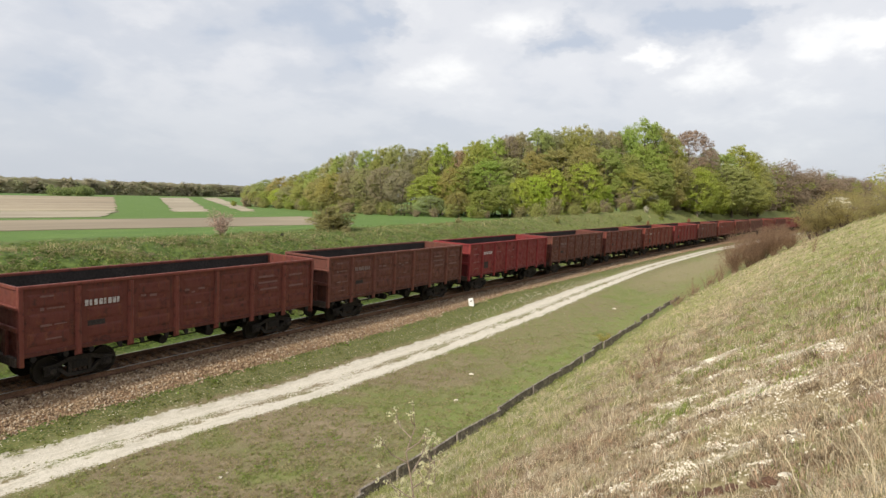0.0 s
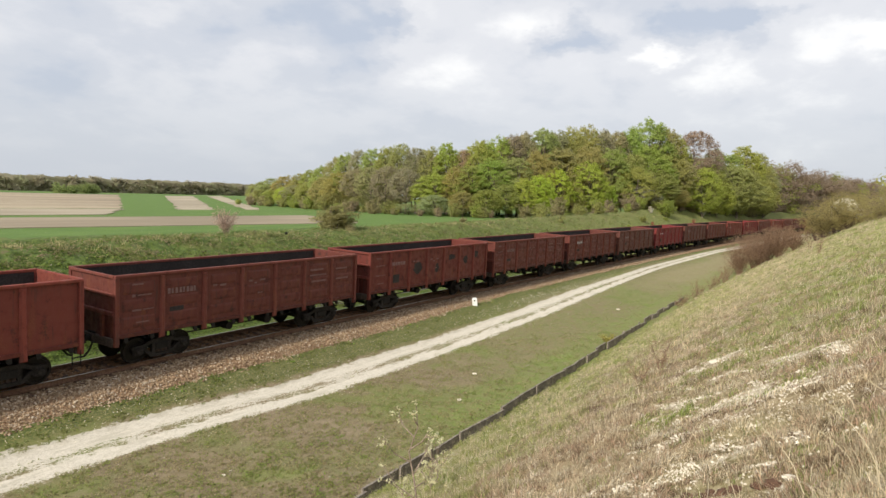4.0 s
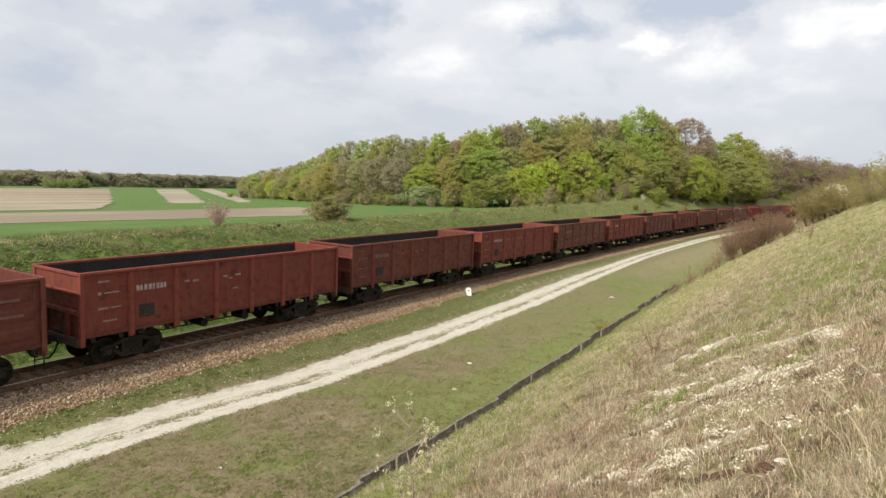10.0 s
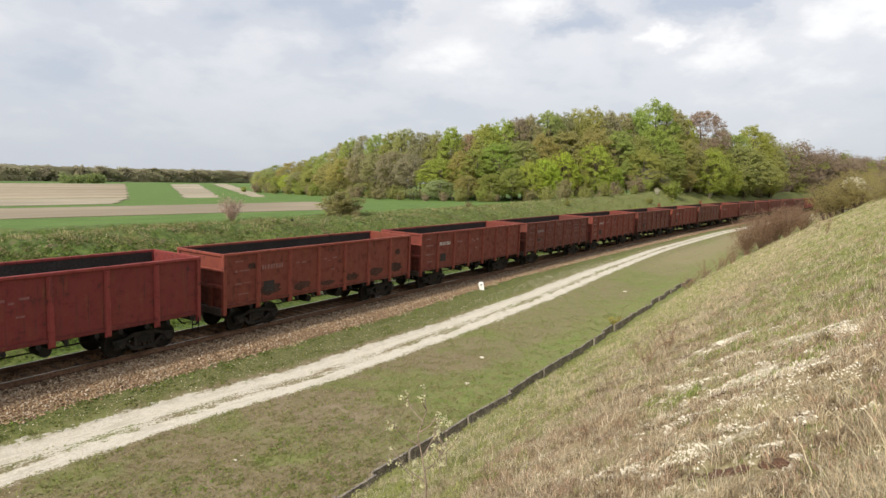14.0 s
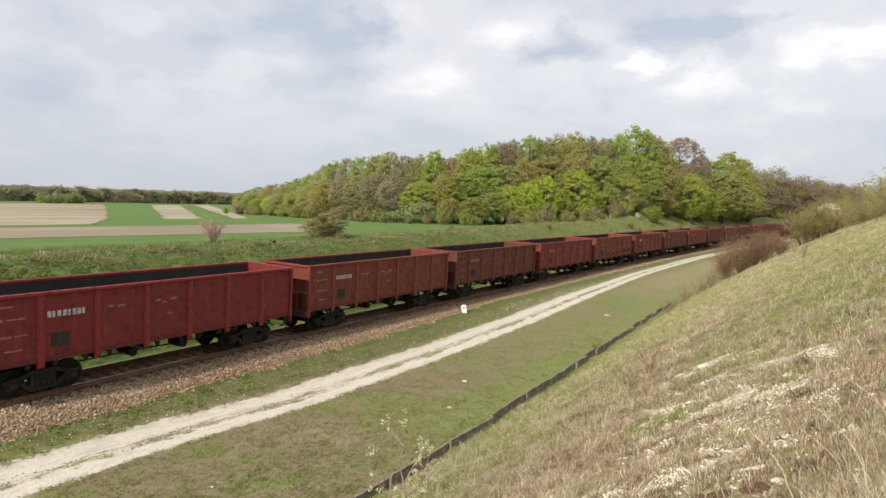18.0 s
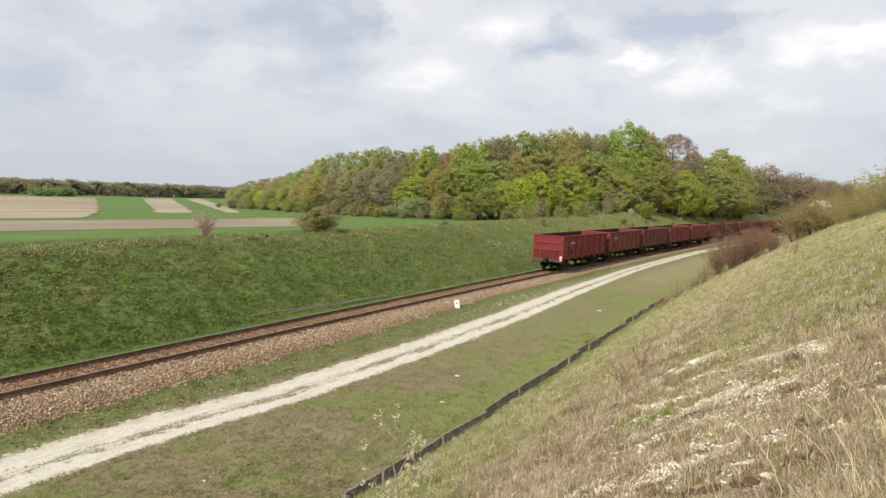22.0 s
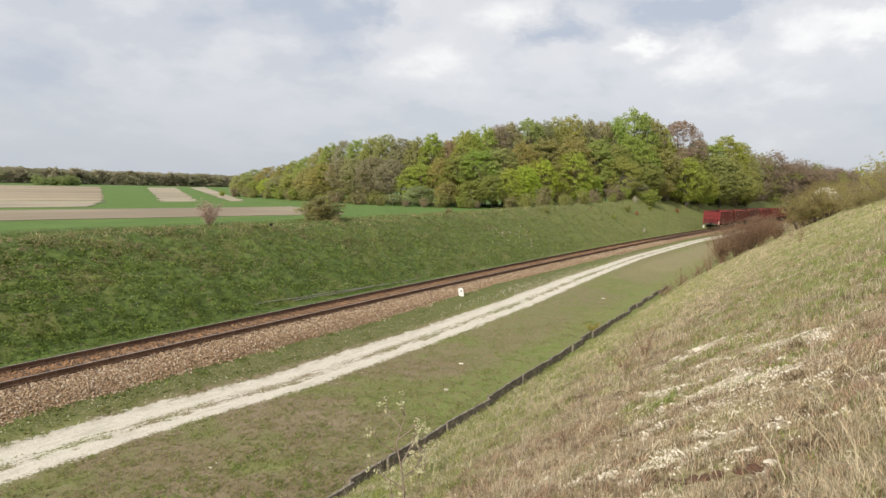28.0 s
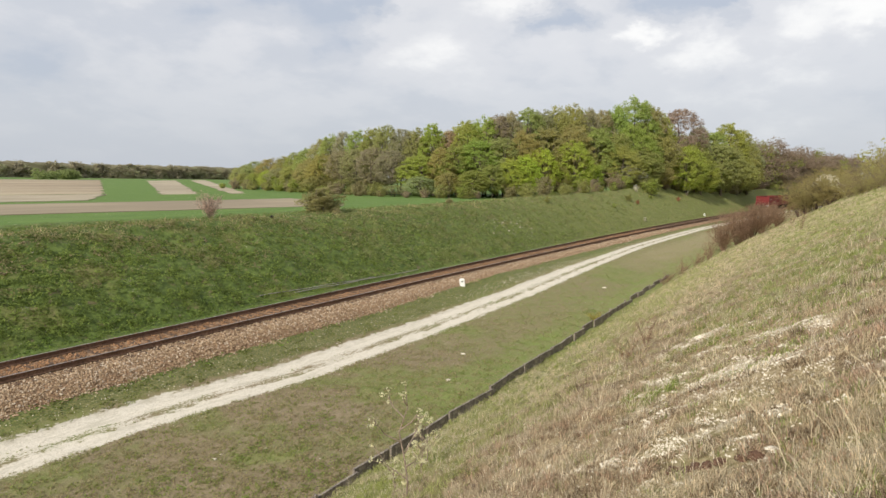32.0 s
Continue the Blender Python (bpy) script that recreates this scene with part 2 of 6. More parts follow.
def ground_material():
    n = Nodes("ground_grass", 0.95)
    a = n.node("Attribute")
    a.attribute_name = "lie"
    sep = n.node("SeparateXYZ")
    n.put(sep.inputs[0], a.outputs["Vector"])
    s, d, rut = sep.outputs
    at = n.world()
    n1, n2, n3 = n.noise(0.35, 5, 0.6, at), n.noise(2.2, 5, 0.62, at), n.noise(14.0, 4, 0.65, at)
    n4, n5 = n.noise(0.12, 4, 0.55, at), n.noise(45.0, 3, 0.6, at)
    green, deep, olive = (0.112, 0.158, 0.036), (0.055, 0.082, 0.021), (0.205, 0.195, 0.070)
    straw, pale, soil = (0.31, 0.235, 0.14), (0.44, 0.36, 0.235), (0.155, 0.105, 0.068)
    chalk, grey = (0.63, 0.585, 0.50), (0.35, 0.315, 0.24)
    rubble = (0.57, 0.515, 0.40)
    # far bank and fields: green with brown tufts
    n6 = n.noise(3.4, 5, 0.62, at)
    far = n.mix(n.span(n6, 0.36, 0.64), deep, green)
    far = n.mix(n.span(n1, 0.52, 0.68, 0, 0.5), far, olive)
    far = n.mix(n.span(s, 15.0, 75.0, 0, 0.5), far, n.mix(n.span(n6, 0.36, 0.64), olive, (0.21, 0.215, 0.075)))
    far = n.mix(n.span(n2, 0.56, 0.70, 0, 0.75), far, (0.17, 0.125, 0.08))
    # flat strip: thin grass on pale soil
    flat = n.mix(n.span(n6, 0.35, 0.65), (0.185, 0.150, 0.080), (0.235, 0.185, 0.120))
    flat = n.mix(n.span(n1, 0.52, 0.66, 0, 0.75), flat, (0.150, 0.180, 0.050))
    lush = n.math("ADD", s, n.math("MULTIPLY", n.math("SUBTRACT", n1, 0.5), 30.0))
    flat = n.mix(n.span(lush, -4.0, 14.0, 0, 0.75), flat, n.mix(n.span(n2, 0.4, 0.62), (0.165, 0.188, 0.060), (0.215, 0.182, 0.092)))
    flat = n.mix(n.math("MULTIPLY", n.span(n4, 0.50, 0.60, 0, 0.8), n.span(s, 12.0, -4.0, 0.25, 1.0)), flat, n.mix(n.span(n2, 0.4, 0.6), (0.255, 0.20, 0.135), (0.20, 0.165, 0.09)))
    flat = n.mix(n.span(n4, 0.47, 0.40, 0, 0.75), flat, n.mix(n.span(n2, 0.4, 0.6), (0.135, 0.185, 0.040), (0.185, 0.20, 0.065)))
    flat = n.mix(n.math("MULTIPLY", n.span(lush, 26.0, 48.0, 0, 0.8), n.span(d, -6.0, -8.5)), flat, (0.285, 0.245, 0.135))
    fresh = n.math("MULTIPLY", n.span(n.math("ADD", d, n.math("MULTIPLY", n1, 3.0)), -8.6, -10.8), n.span(s, -9.0, 0.0))
    flat = n.mix(n.math("MULTIPLY", fresh, 0.75), flat, n.mix(n.span(n2, 0.38, 0.62), (0.175, 0.235, 0.055), (0.19, 0.195, 0.07)))
    flat = n.mix(n.span(n3, 0.52, 0.75, 0, 0.5), flat, soil)
    flat = n.mix(n.span(n5, 0.52, 0.66, 0, 0.6), flat, (0.30, 0.25, 0.15))
    flat = n.mix(n.span(n5, 0.46, 0.34, 0, 0.6), flat, (0.085, 0.085, 0.035))
    # near slope: last year's straw, some green, bare chalk
    dry = n.mix(n.span(n2, 0.35, 0.62), straw, soil)
    dry = n.mix(n.span(n3, 0.45, 0.7, 0, 0.6), dry, pale)
    dry = n.mix(n.span(n1, 0.48, 0.62, 0, 0.8), dry, n.mix(n.span(n3, 0.4, 0.6), (0.17, 0.185, 0.055), olive))
    dn = n.math("ADD", d, n.math("MULTIPLY", n.math("SUBTRACT", n1, 0.5), 7.0))
    dry = n.mix(n.span(dn, -18.2, -15.6, 0, 0.8), dry, n.mix(n.span(n2, 0.4, 0.6), green, olive))
    dry = n.mix(n.math("MULTIPLY", n.span(dn, -20.6, -22.4, 0, 0.9), n.span(s, -12.0, -4.0)), dry, n.mix(n.span(n2, 0.4, 0.6), (0.20, 0.235, 0.07), (0.27, 0.25, 0.10)))
    dry = n.mix(n.span(s, -4.0, 16.0, 0, 0.7), dry, n.mix(n.span(n2, 0.42, 0.60), (0.47, 0.385, 0.22), (0.27, 0.275, 0.10)))
    worn = n.math("MULTIPLY", n.span(s, -6.5, -10.0), n.math("MULTIPLY", n.span(d, -19.0, -20.6), n.span(d, -23.6, -22.4)))
    dry = n.mix(n.math("MULTIPLY", worn, 0.6), dry, n.mix(n.span(n3, 0.40, 0.62), (0.225, 0.165, 0.095), (0.43, 0.355, 0.225)))
    bare_at = n.node("Attribute")
    bare_at.attribute_name = "bare"
    bare = n.math("ADD", bare_at.outputs["Fac"], n.math("MULTIPLY", n.math("SUBTRACT", n3, 0.5), 0.9))
    dry = n.mix(n.span(bare, 0.30, 0.52, 0, 0.85), dry, n.mix(n.span(n5, 0.35, 0.65), (0.36, 0.305, 0.21), rubble))
    crop = n.mix(n.span(n.noise(0.6, 4, 0.6, at, (0.3, 1.0, 1.0)), 0.35, 0.65), (0.085, 0.150, 0.032), (0.115, 0.185, 0.042))
    far = n.mix(n.span(d, 17.0, 19.5), far, crop)
    edge = n.math("ADD", d, n.math("MULTIPLY", n2, 1.2))
    col = n.mix(n.span(edge, TOE - 0.2, TOE + 1.0), dry, flat)
    col = n.mix(n.span(edge, -2.6, -1.6), col, far)
    # strip of green between ballast and path
    mid = n.math("MULTIPLY", n.span(n.math("ADD", rut, n.math("MULTIPLY", n2, 0.6)), 1.5, 2.0), n.span(d, -1.6, -2.1))
    col = n.mix(n.math("MULTIPLY", mid, 0.8), col, n.mix(n.span(n3, 0.4, 0.65), deep, olive))
    # the chalk path: two worn ruts with a grassy middle
    wob = n.math("ADD", n.math("MULTIPLY", n.math("SUBTRACT", n2, 0.5), 0.85), n.math("MULTIPLY", n.math("SUBTRACT", n3, 0.5), 0.8))
    r = n.math("ADD", rut, n.math("MULTIPLY", wob, 0.85))
    r = n.math("MULTIPLY", r, n.span(s, 16.0, 60.0, 1.0, 1.45))
    wear = n.math("MULTIPLY", n.span(r, -1.45, -0.95), n.span(r, 1.45, 0.80))
    middle = n.math("MULTIPLY", n.span(r, -0.70, -0.30), n.span(r, 0.25, -0.12))
    middle = n.math("MULTIPLY", middle, n.math("ADD", n.span(n1, 0.36, 0.56, 0.38, 0.60), n.span(s, -8.0, 8.0, 0.0, 0.05)))
    frayed = n.math("ADD", n.math("MULTIPLY", n.math("SUBTRACT", n3, 0.5), 2.1), n.math("MULTIPLY", n.math("SUBTRACT", n.noise(5.0, 5, 0.7, a.outputs["Vector"], (0.16, 0.0, 1.0)), 0.5), 1.7))
    road = n.span(n.math("ADD", n.math("SUBTRACT", wear, middle), frayed), 0.36, 0.62)
    soft_edge = n.math("MULTIPLY", n.span(r, 0.5, 1.2), 0.6)
    dust = n.mix(n.span(n3, 0.45, 0.68), chalk, n.mix(0.5, chalk, grey))
    streak = n.noise(4.0, 5, 0.7, a.outputs["Vector"], (0.14, 0.0, 1.0))
    dust = n.mix(n.span(streak, 0.47, 0.66, 0, 0.8), dust, (0.46, 0.425, 0.345))
    dust = n.mix(n.span(n5, 0.55, 0.72, 0, 0.5), dust, grey)
    dust = n.mix(n.span(n6, 0.62, 0.72, 0, 0.5), dust, grey)
    dust = n.mix(soft_edge, dust, n.mix(n.span(n6, 0.4, 0.6), grey, (0.56, 0.52, 0.45)))
    col = n.mix(road, col, dust)
    h = n.math("ADD", n.math("MULTIPLY", n3, 0.6), n.math("MULTIPLY", n5, 0.4))
    n.bump(h, 0.55, 0.06)
    return n.colour(col)


def leaf_material(name, light, dark):
    """Foliage: the object's colour, varied from clump to clump, with light shining through."""
    n = Nodes(name, 0.75)
    geo = n.node("NewGeometry")
    info = n.node("ObjectInfo")
    r = geo.outputs["Random Per Island"]
    col = n.mix(r, dark, light)
    col = n.mix(1.0, col, info.outputs["Color"], "MULTIPLY")
    n.put(n.b.inputs["Base Color"], col)
    tr = n.node("BsdfTranslucent")
    n.put(tr.inputs["Color"], col)
    mx = n.node("MixShader")
    mx.inputs[0].default_value = 0.62
    n.t.links.new(n.b.outputs[0], mx.inputs[1])
    n.t.links.new(tr.outputs[0], mx.inputs[2])
    n.t.links.new(mx.outputs[0], n.t.nodes["Material Output"].inputs[0])
    return n.m


def paint_material(name, gloss=0.55):
    """Weathered wagon paint: the wagon's own colour, rust, soot that settled low, pale scuffs."""
    n = Nodes(name, gloss)
    info = n.node("ObjectInfo")
    base = info.outputs["Color"]
    at = n.place()
    off = n.node("VectorMath")
    n.put(off.inputs[0], at)
    comb = n.node("CombineXYZ")
    n.put(comb.inputs[0], n.math("MULTIPLY", info.outputs["Random"], 37.0))
    n.put(off.inputs[1], comb.outputs[0])
    at = off.outputs[0]
    streak = n.noise(1.6, 5, 0.6, at, (2.5, 2.5, 0.5))
    spots, fine = n.noise(3.2, 6, 0.65, at), n.noise(26, 4, 0.6, at)
    rust = n.mix(n.span(fine, 0.35, 0.65), (0.10, 0.035, 0.016), (0.24, 0.085, 0.035))
    col = n.mix(n.span(streak, 0.50, 0.74, 0, 0.55), base, rust)
    col = n.mix(n.span(spots, 0.54, 0.70, 0, 0.7), col, (0.035, 0.025, 0.022))
    col = n.mix(n.span(fine, 0.62, 0.82, 0, 0.3), col, (0.36, 0.22, 0.17))
    runs = n.noise(2.4, 4, 0.6, at, (3.0, 3.0, 0.22))
    col = n.mix(n.span(runs, 0.55, 0.72, 0, 0.55), col, (0.040, 0.028, 0.024))
    n.put(n.b.inputs["Roughness"], n.span(spots, 0.3, 0.7, gloss - 0.1, 0.9))
    n.bump(fine, 0.25, 0.006)
    return n.colour(col)


def mark_material():
    """Stencilled lettering, flaking off; how faded it is comes from the object's colour."""
    n = Nodes("stencil", 0.8)
    c = n.node("ObjectInfo").outputs["Color"]
    return n.colour(n.mix(n.span(n.noise(9.0, 5, 0.7), 0.45, 0.70, 0, 0.75), c, (0.12, 0.05, 0.04)))


M_GROUND = ground_material()
M_PAINT = paint_material("wagon_paint")
M_SOOT = plain("coal_dust", (0.041, 0.034, 0.032), 0.9, 0, 0.35, 2.0)
M_SMOKE = plain("smoked_paint", (0.062, 0.030, 0.022), 0.85, 0, 0.5, 3.0)
M_UNDER = plain("oily_iron", (0.016, 0.0135, 0.0125), 0.75, 0.0, 0.45, 3.0)
M_CAST = plain("dusty_casting", (0.027, 0.0225, 0.020), 0.8, 0.0, 0.5, 3.0)
M_SPRING = plain("rusty_spring", (0.060, 0.042, 0.033), 0.8, 0.0, 0.4, 4.0)
M_WHEEL = plain("wheel_iron", (0.022, 0.018, 0.016), 0.55, 0.3, 0.35, 4.0)
M_TREAD = plain("worn_steel", (0.42, 0.40, 0.38), 0.35, 0.8, 0.2, 5.0, 0.05)
M_MARK = mark_material()
M_SILL = plain("sooty_beam", (0.080, 0.060, 0.050), 0.85, 0, 0.45, 2.0)
M_RAIL = plain("rusty_rail", (0.17, 0.098, 0.064), 0.85, 0.0, 0.4, 2.0)
M_SLEEPER = plain("creosoted_wood", (0.105, 0.068, 0.046), 0.9, 0, 0.4, 2.0)
M_WHITE = plain("white_paint", (0.80, 0.80, 0.78), 0.6, 0, 0.06, 3.0, 0.05)
M_BOARD = plain("tarred_board", (0.265, 0.228, 0.195), 0.9, 0, 0.5, 2.5, 0.4)
M_BARK = plain("bark", (0.19, 0.155, 0.12), 0.95, 0, 0.45, 1.5, 0.4)
M_TWIG = plain("twig_bark", (0.12, 0.085, 0.062), 0.95, 0, 0.3, 3.0, 0.0)
M_LEAF = leaf_material("spring_leaf", (1.40, 1.37, 1.29), (1.13, 1.135, 1.10))
M_TUFT = leaf_material("grass_tuft", (1.25, 1.25, 1.2), (0.72, 0.74, 0.70))
M_BLADE = leaf_material("grass_blade", (1.5, 1.45, 1.4), (0.45, 0.44, 0.4))


# ---- mesh helpers ----
def mesh_of(name, bm, *mats):
    me = bpy.data.meshes.new(name)
    bm.to_mesh(me)
    bm.free()
    for m in mats:
        me.materials.append(m)
    return me


def part(name, bm, material, parent, label=""):
    me = mesh_of(name, bm, *(material if isinstance(material, tuple) else (material,)))
    ob = new(name, me)
    ob.parent = parent
    return tagged(ob, label)


def share(name, mesh, parent, m=None):
    """One more object on a mesh that others use too."""
    ob = new(name, mesh)
    ob.parent = parent
    if m is not None:
        ob.matrix_basis = m
    return ob


def box(bm, x0, x1, y0, y1, z0, z1, bevel=0.0, slot=0):
    v = [bm.verts.new((x, y, z)) for x in (x0, x1) for y in (y0, y1) for z in (z0, z1)]
    fs = [bm.faces.new([v[i] for i in q]) for q in ((0, 1, 3, 2), (4, 6, 7, 5), (0, 4, 5, 1), (2, 3, 7, 6), (0, 2, 6, 4), (1, 5, 7, 3))]
    for f in fs:
        f.material_index = slot
    if bevel:
        es = {e for f in fs for e in f.edges}
        bmesh.ops.bevel(bm, geom=list(es), offset=bevel, segments=1, affect="EDGES", profile=0.5)
    return bm


def boxed(*a, **k):
    return box(bmesh.new(), *a, **k)


def prism(bm, pts, y0, y1):
    """A flat outline in x, z drawn out from y0 to y1."""
    a = [bm.verts.new((x, y0, z)) for x, z in pts]
    b = [bm.verts.new((x, y1, z)) for x, z in pts]
    bm.faces.new(a)
    bm.faces.new(b[::-1])
    for i in range(len(pts)):
        j = (i + 1) % len(pts)
        bm.faces.new((a[i], b[i], b[j], a[j]))
    return bm


def drum(bm, r, y0, y1, at=(0, 0, 0), n=20, rings=None):
    """A turned body round the y axis; rings: pairs of y and radius."""
    rings = rings or ((y0, r), (y1, r))
    loops = []
    for y, q in rings:
        loops.append([bm.verts.new((at[0] + q * math.cos(6.28319 * i / n), at[1] + y, at[2] + q * math.sin(6.28319 * i / n))) for i in range(n)])
    for a, b in zip(loops, loops[1:]):
        for i in range(n):
            bm.faces.new((a[i], b[i], b[(i + 1) % n], a[(i + 1) % n]))
    bm.faces.new(loops[0])
    bm.faces.new(loops[-1][::-1])
    return bm


def tube(bm, pts, r, n=6, taper=1.0):
    """A bent round bar through the points."""
    pts = [Vector(p) for p in pts]
    loops = []
    for i, p in enumerate(pts):
        t = (pts[min(i + 1, len(pts) - 1)] - pts[max(i - 1, 0)]).normalized()
        u = t.cross(Vector((0.31, 0.2, 0.93)))
        u = u.normalized() if u.length > 1e-4 else Vector((1, 0, 0))
        w = t.cross(u)
        q = r * (1 + (taper - 1) * i / (len(pts) - 1))
        loops.append([bm.verts.new(p + q * (math.cos(6.28319 * k / n) * u + math.sin(6.28319 * k / n) * w)) for k in range(n)])
    for a, b in zip(loops, loops[1:]):
        for k in range(n):
            bm.faces.new((a[k], a[(k + 1) % n], b[(k + 1) % n], b[k]))
    bm.faces.new(loops[0][::-1])
    bm.faces.new(loops[-1])
    return bm


def from_arrays(name, co, faces, mat):
    me = bpy.data.meshes.new(name)
    me.from_pydata(np.asarray(co, float).tolist(), [], faces if isinstance(faces, list) else faces.tolist())
    me.materials.append(mat)
    me.update()
    return me


def soft_mesh(name, co, faces, normals, mat):
    """Foliage: triangles (or triangles and quads) whose normals follow the clump they belong to."""
    me = from_arrays(name, co, faces, mat)
    me.polygons.foreach_set("use_smooth", np.ones(len(me.polygons), bool))
    normals = normals / np.linalg.norm(normals, axis=1)[:, None]
    a = me.attributes.new("custom_normal", "FLOAT_VECTOR", "POINT")
    a.data.foreach_set("vector", normals.astype(np.float32).ravel())
    me.update()
    return me


# ---- ground: one sheet out to the horizon ----
def steps(*spans):
    out = []
    for a, b, st in spans:
        out.append(np.arange(a, b - 1e-6, st))
    return np.concatenate(out)


# beds of broken chalk on the near slope: two ends and half width
CHALK_BEDS = ((-7.61, -20.85, -7.51, -21.17, 0.55), (-11.41, -21.67, -11.56, -22.28, 0.55), (-11.17, -22.03, -11.74, -22.50, 0.42), (-9.92, -20.73, -10.72, -21.22, 0.30),
              (-12.74, -21.44, -12.49, -21.73, 0.30), (-12.52, -21.96, -12.56, -22.17, 0.16), (-13.04, -22.22, -13.09, -22.36, 0.12), (-13.90, -21.30, -13.98, -21.96, 0.24),
              (-13.98, -21.96, -13.99, -22.32, 0.15), (-14.93, -22.38, -14.81, -22.60, 0.12), (-9.50, -22.04, -9.81, -22.37, 0.28), (-12.71, -22.71, -13.39, -23.37, 0.10),
              (-14.00, -22.57, -14.01, -22.70, 0.09), (-9.58, -22.67, -10.84, -22.92, 0.25), (-9.47, -21.42, -9.56, -21.68, 0.22), (-13.48, -21.85, -13.69, -22.08, 0.13),
              (-12.43, -22.39, -12.82, -22.60, 0.12), (-13.86, -20.90, -14.03, -21.28, 0.14))


def bare_ground(x, y):
    """How bare the near slope is: 1 on broken chalk, 0 under grass."""
    x, y = np.asarray(x, float), np.asarray(y, float)
    out = np.full(x.shape, -0.4)
    near = (x > -20) & (x < -3) & (y > -26) & (y < -17)
    u, v = x[near], y[near]
    u, v = u + 0.10 * waves(u, v, 0.6, 35), v + 0.10 * waves(v, u, 0.6, 36)
    best = 0.43 - 0.22 * np.hypot((u + 11.8) * 0.28, (v + 22.0) * 0.75)
    for ax, ay, bx, by, w in CHALK_BEDS:
        lx, ly = bx - ax, by - ay
        f = np.clip(((u - ax) * lx + (v - ay) * ly) / (lx * lx + ly * ly), 0, 1)
        best = np.maximum(best, 0.80 - 0.55 * np.hypot(u - ax - f * lx, v - ay - f * ly) / w)
    out[near] = np.clip(best, -0.4, 0.9) + 0.26 * waves(u, v, 0.45, 31) + 0.30 * waves(u, v, 0.17, 34) - 0.20
    return out


def build_ground():
    gx = np.concatenate([-np.geomspace(2600, 72, 16), steps((-70, -26, 1.0), (-26, -4, 0.26), (-4, 20, 0.36), (20, 60, 0.6), (60, 140, 1.2), (140, 330, 2.5)), np.geomspace(335, 4000, 26)])
    gy = np.concatenate([-np.geomspace(2600, 72, 16), steps((-70, -27, 1.5), (-27, -13, 0.26), (-13, 4, 0.3), (4, 18, 0.4), (18, 60, 1.5), (60, 140, 4.0)), np.geomspace(145, 4000, 26)])
    X, Y = np.meshgrid(gx, gy, indexing="ij")
    x, y = X.ravel(), Y.ravel()
    z = ground_z(x, y)
    nx, ny = len(gx), len(gy)
    i, j = np.meshgrid(np.arange(nx - 1), np.arange(ny - 1), indexing="ij")
    a = (i * ny + j).ravel()
    faces = np.stack([a, a + ny, a + ny + 1, a + 1], 1)
    me = from_arrays("ground", np.stack([x, y, z], 1), faces, M_GROUND)
    s, d = along(x, y)
    lie = me.attributes.new("lie", "FLOAT_VECTOR", "POINT")
    lie.data.foreach_set("vector", np.stack([s, d, d - path_mid(s)], 1).astype(np.float32).ravel())
    bare = me.attributes.new("bare", "FLOAT", "POINT")
    bare.data.foreach_set("value", bare_ground(x, y).astype(np.float32))
    me.polygons.foreach_set("use_smooth", np.ones(len(me.polygons), bool))
    return tagged(new("ground", me), "grassy cutting with a rutted chalk path and a dry slope", kind="structure")


build_ground()


# ---- railway: ballast bed, sleepers, rails ----
def swept(outline, s0, s1, step, closed=True):
    """An outline of (d, z) drawn out along the line."""
    S = np.arange(s0, s1 + 0.01, step)
    co, n = [], len(outline)
    for d, z in outline:
        x, y, zz = track(S, d, z)
        co.append(np.stack([x, y, zz], 1))
    co = np.stack(co, 1).reshape(-1, 3)
    f = []
    m = n if closed else n - 1
    for i in range(len(S) - 1):
        for k in range(m):
            a, b = i * n + k, i * n + (k + 1) % n
            f.append((a, b, b + n, a + n))
    if closed:
        f.append(tuple(range(n))[::-1])
        f.append(tuple(range((len(S) - 1) * n, len(S) * n)))
    return co, f


def tilt_z(d, z):
    """Heights on the tilted (canted) track."""
    return z + d * math.sin(CANT)


def ballast_material():
    n = Nodes("ballast_stone", 0.95)
    at = n.world()
    v = n.node("TexVoronoi")
    v.inputs["Scale"].default_value = 11.0
    n.put(v.inputs["Vector"], at)
    sep = n.node("SeparateColor")
    n.put(sep.inputs[0], v.outputs["Color"])
    col = n.mix(sep.outputs[0], (0.19, 0.115, 0.066), (0.42, 0.30, 0.19))
    n1 = n.noise(0.9, 4, 0.6, at)
    col = n.mix(n.span(n1, 0.4, 0.7, 0, 0.6), col, (0.19, 0.105, 0.060))
    col = n.mix(0.22, col, (0.24, 0.14, 0.082))
    n.bump(v.outputs["Distance"], 1.0, 0.05)
    return n.colour(col)


M_BALLAST = ballast_material()


def stone_material():
    n = Nodes("loose_stone", 0.95)
    geo = n.node("NewGeometry")
    r = geo.outputs["Random Per Island"]
    col = n.mix(r, (0.13, 0.082, 0.05), (0.41, 0.30, 0.19))
    col = n.mix(n.span(n.math("FRACT", n.math("MULTIPLY", r, 7.3)), 0.7, 1.0, 0, 0.6), col, (0.60, 0.53, 0.43))
    return n.colour(col)


M_STONE = stone_material()
M_RUSTSTONE = plain("rusty_stone", (0.29, 0.165, 0.088), 0.95, 0, 0.45, 2.5, 0.0)

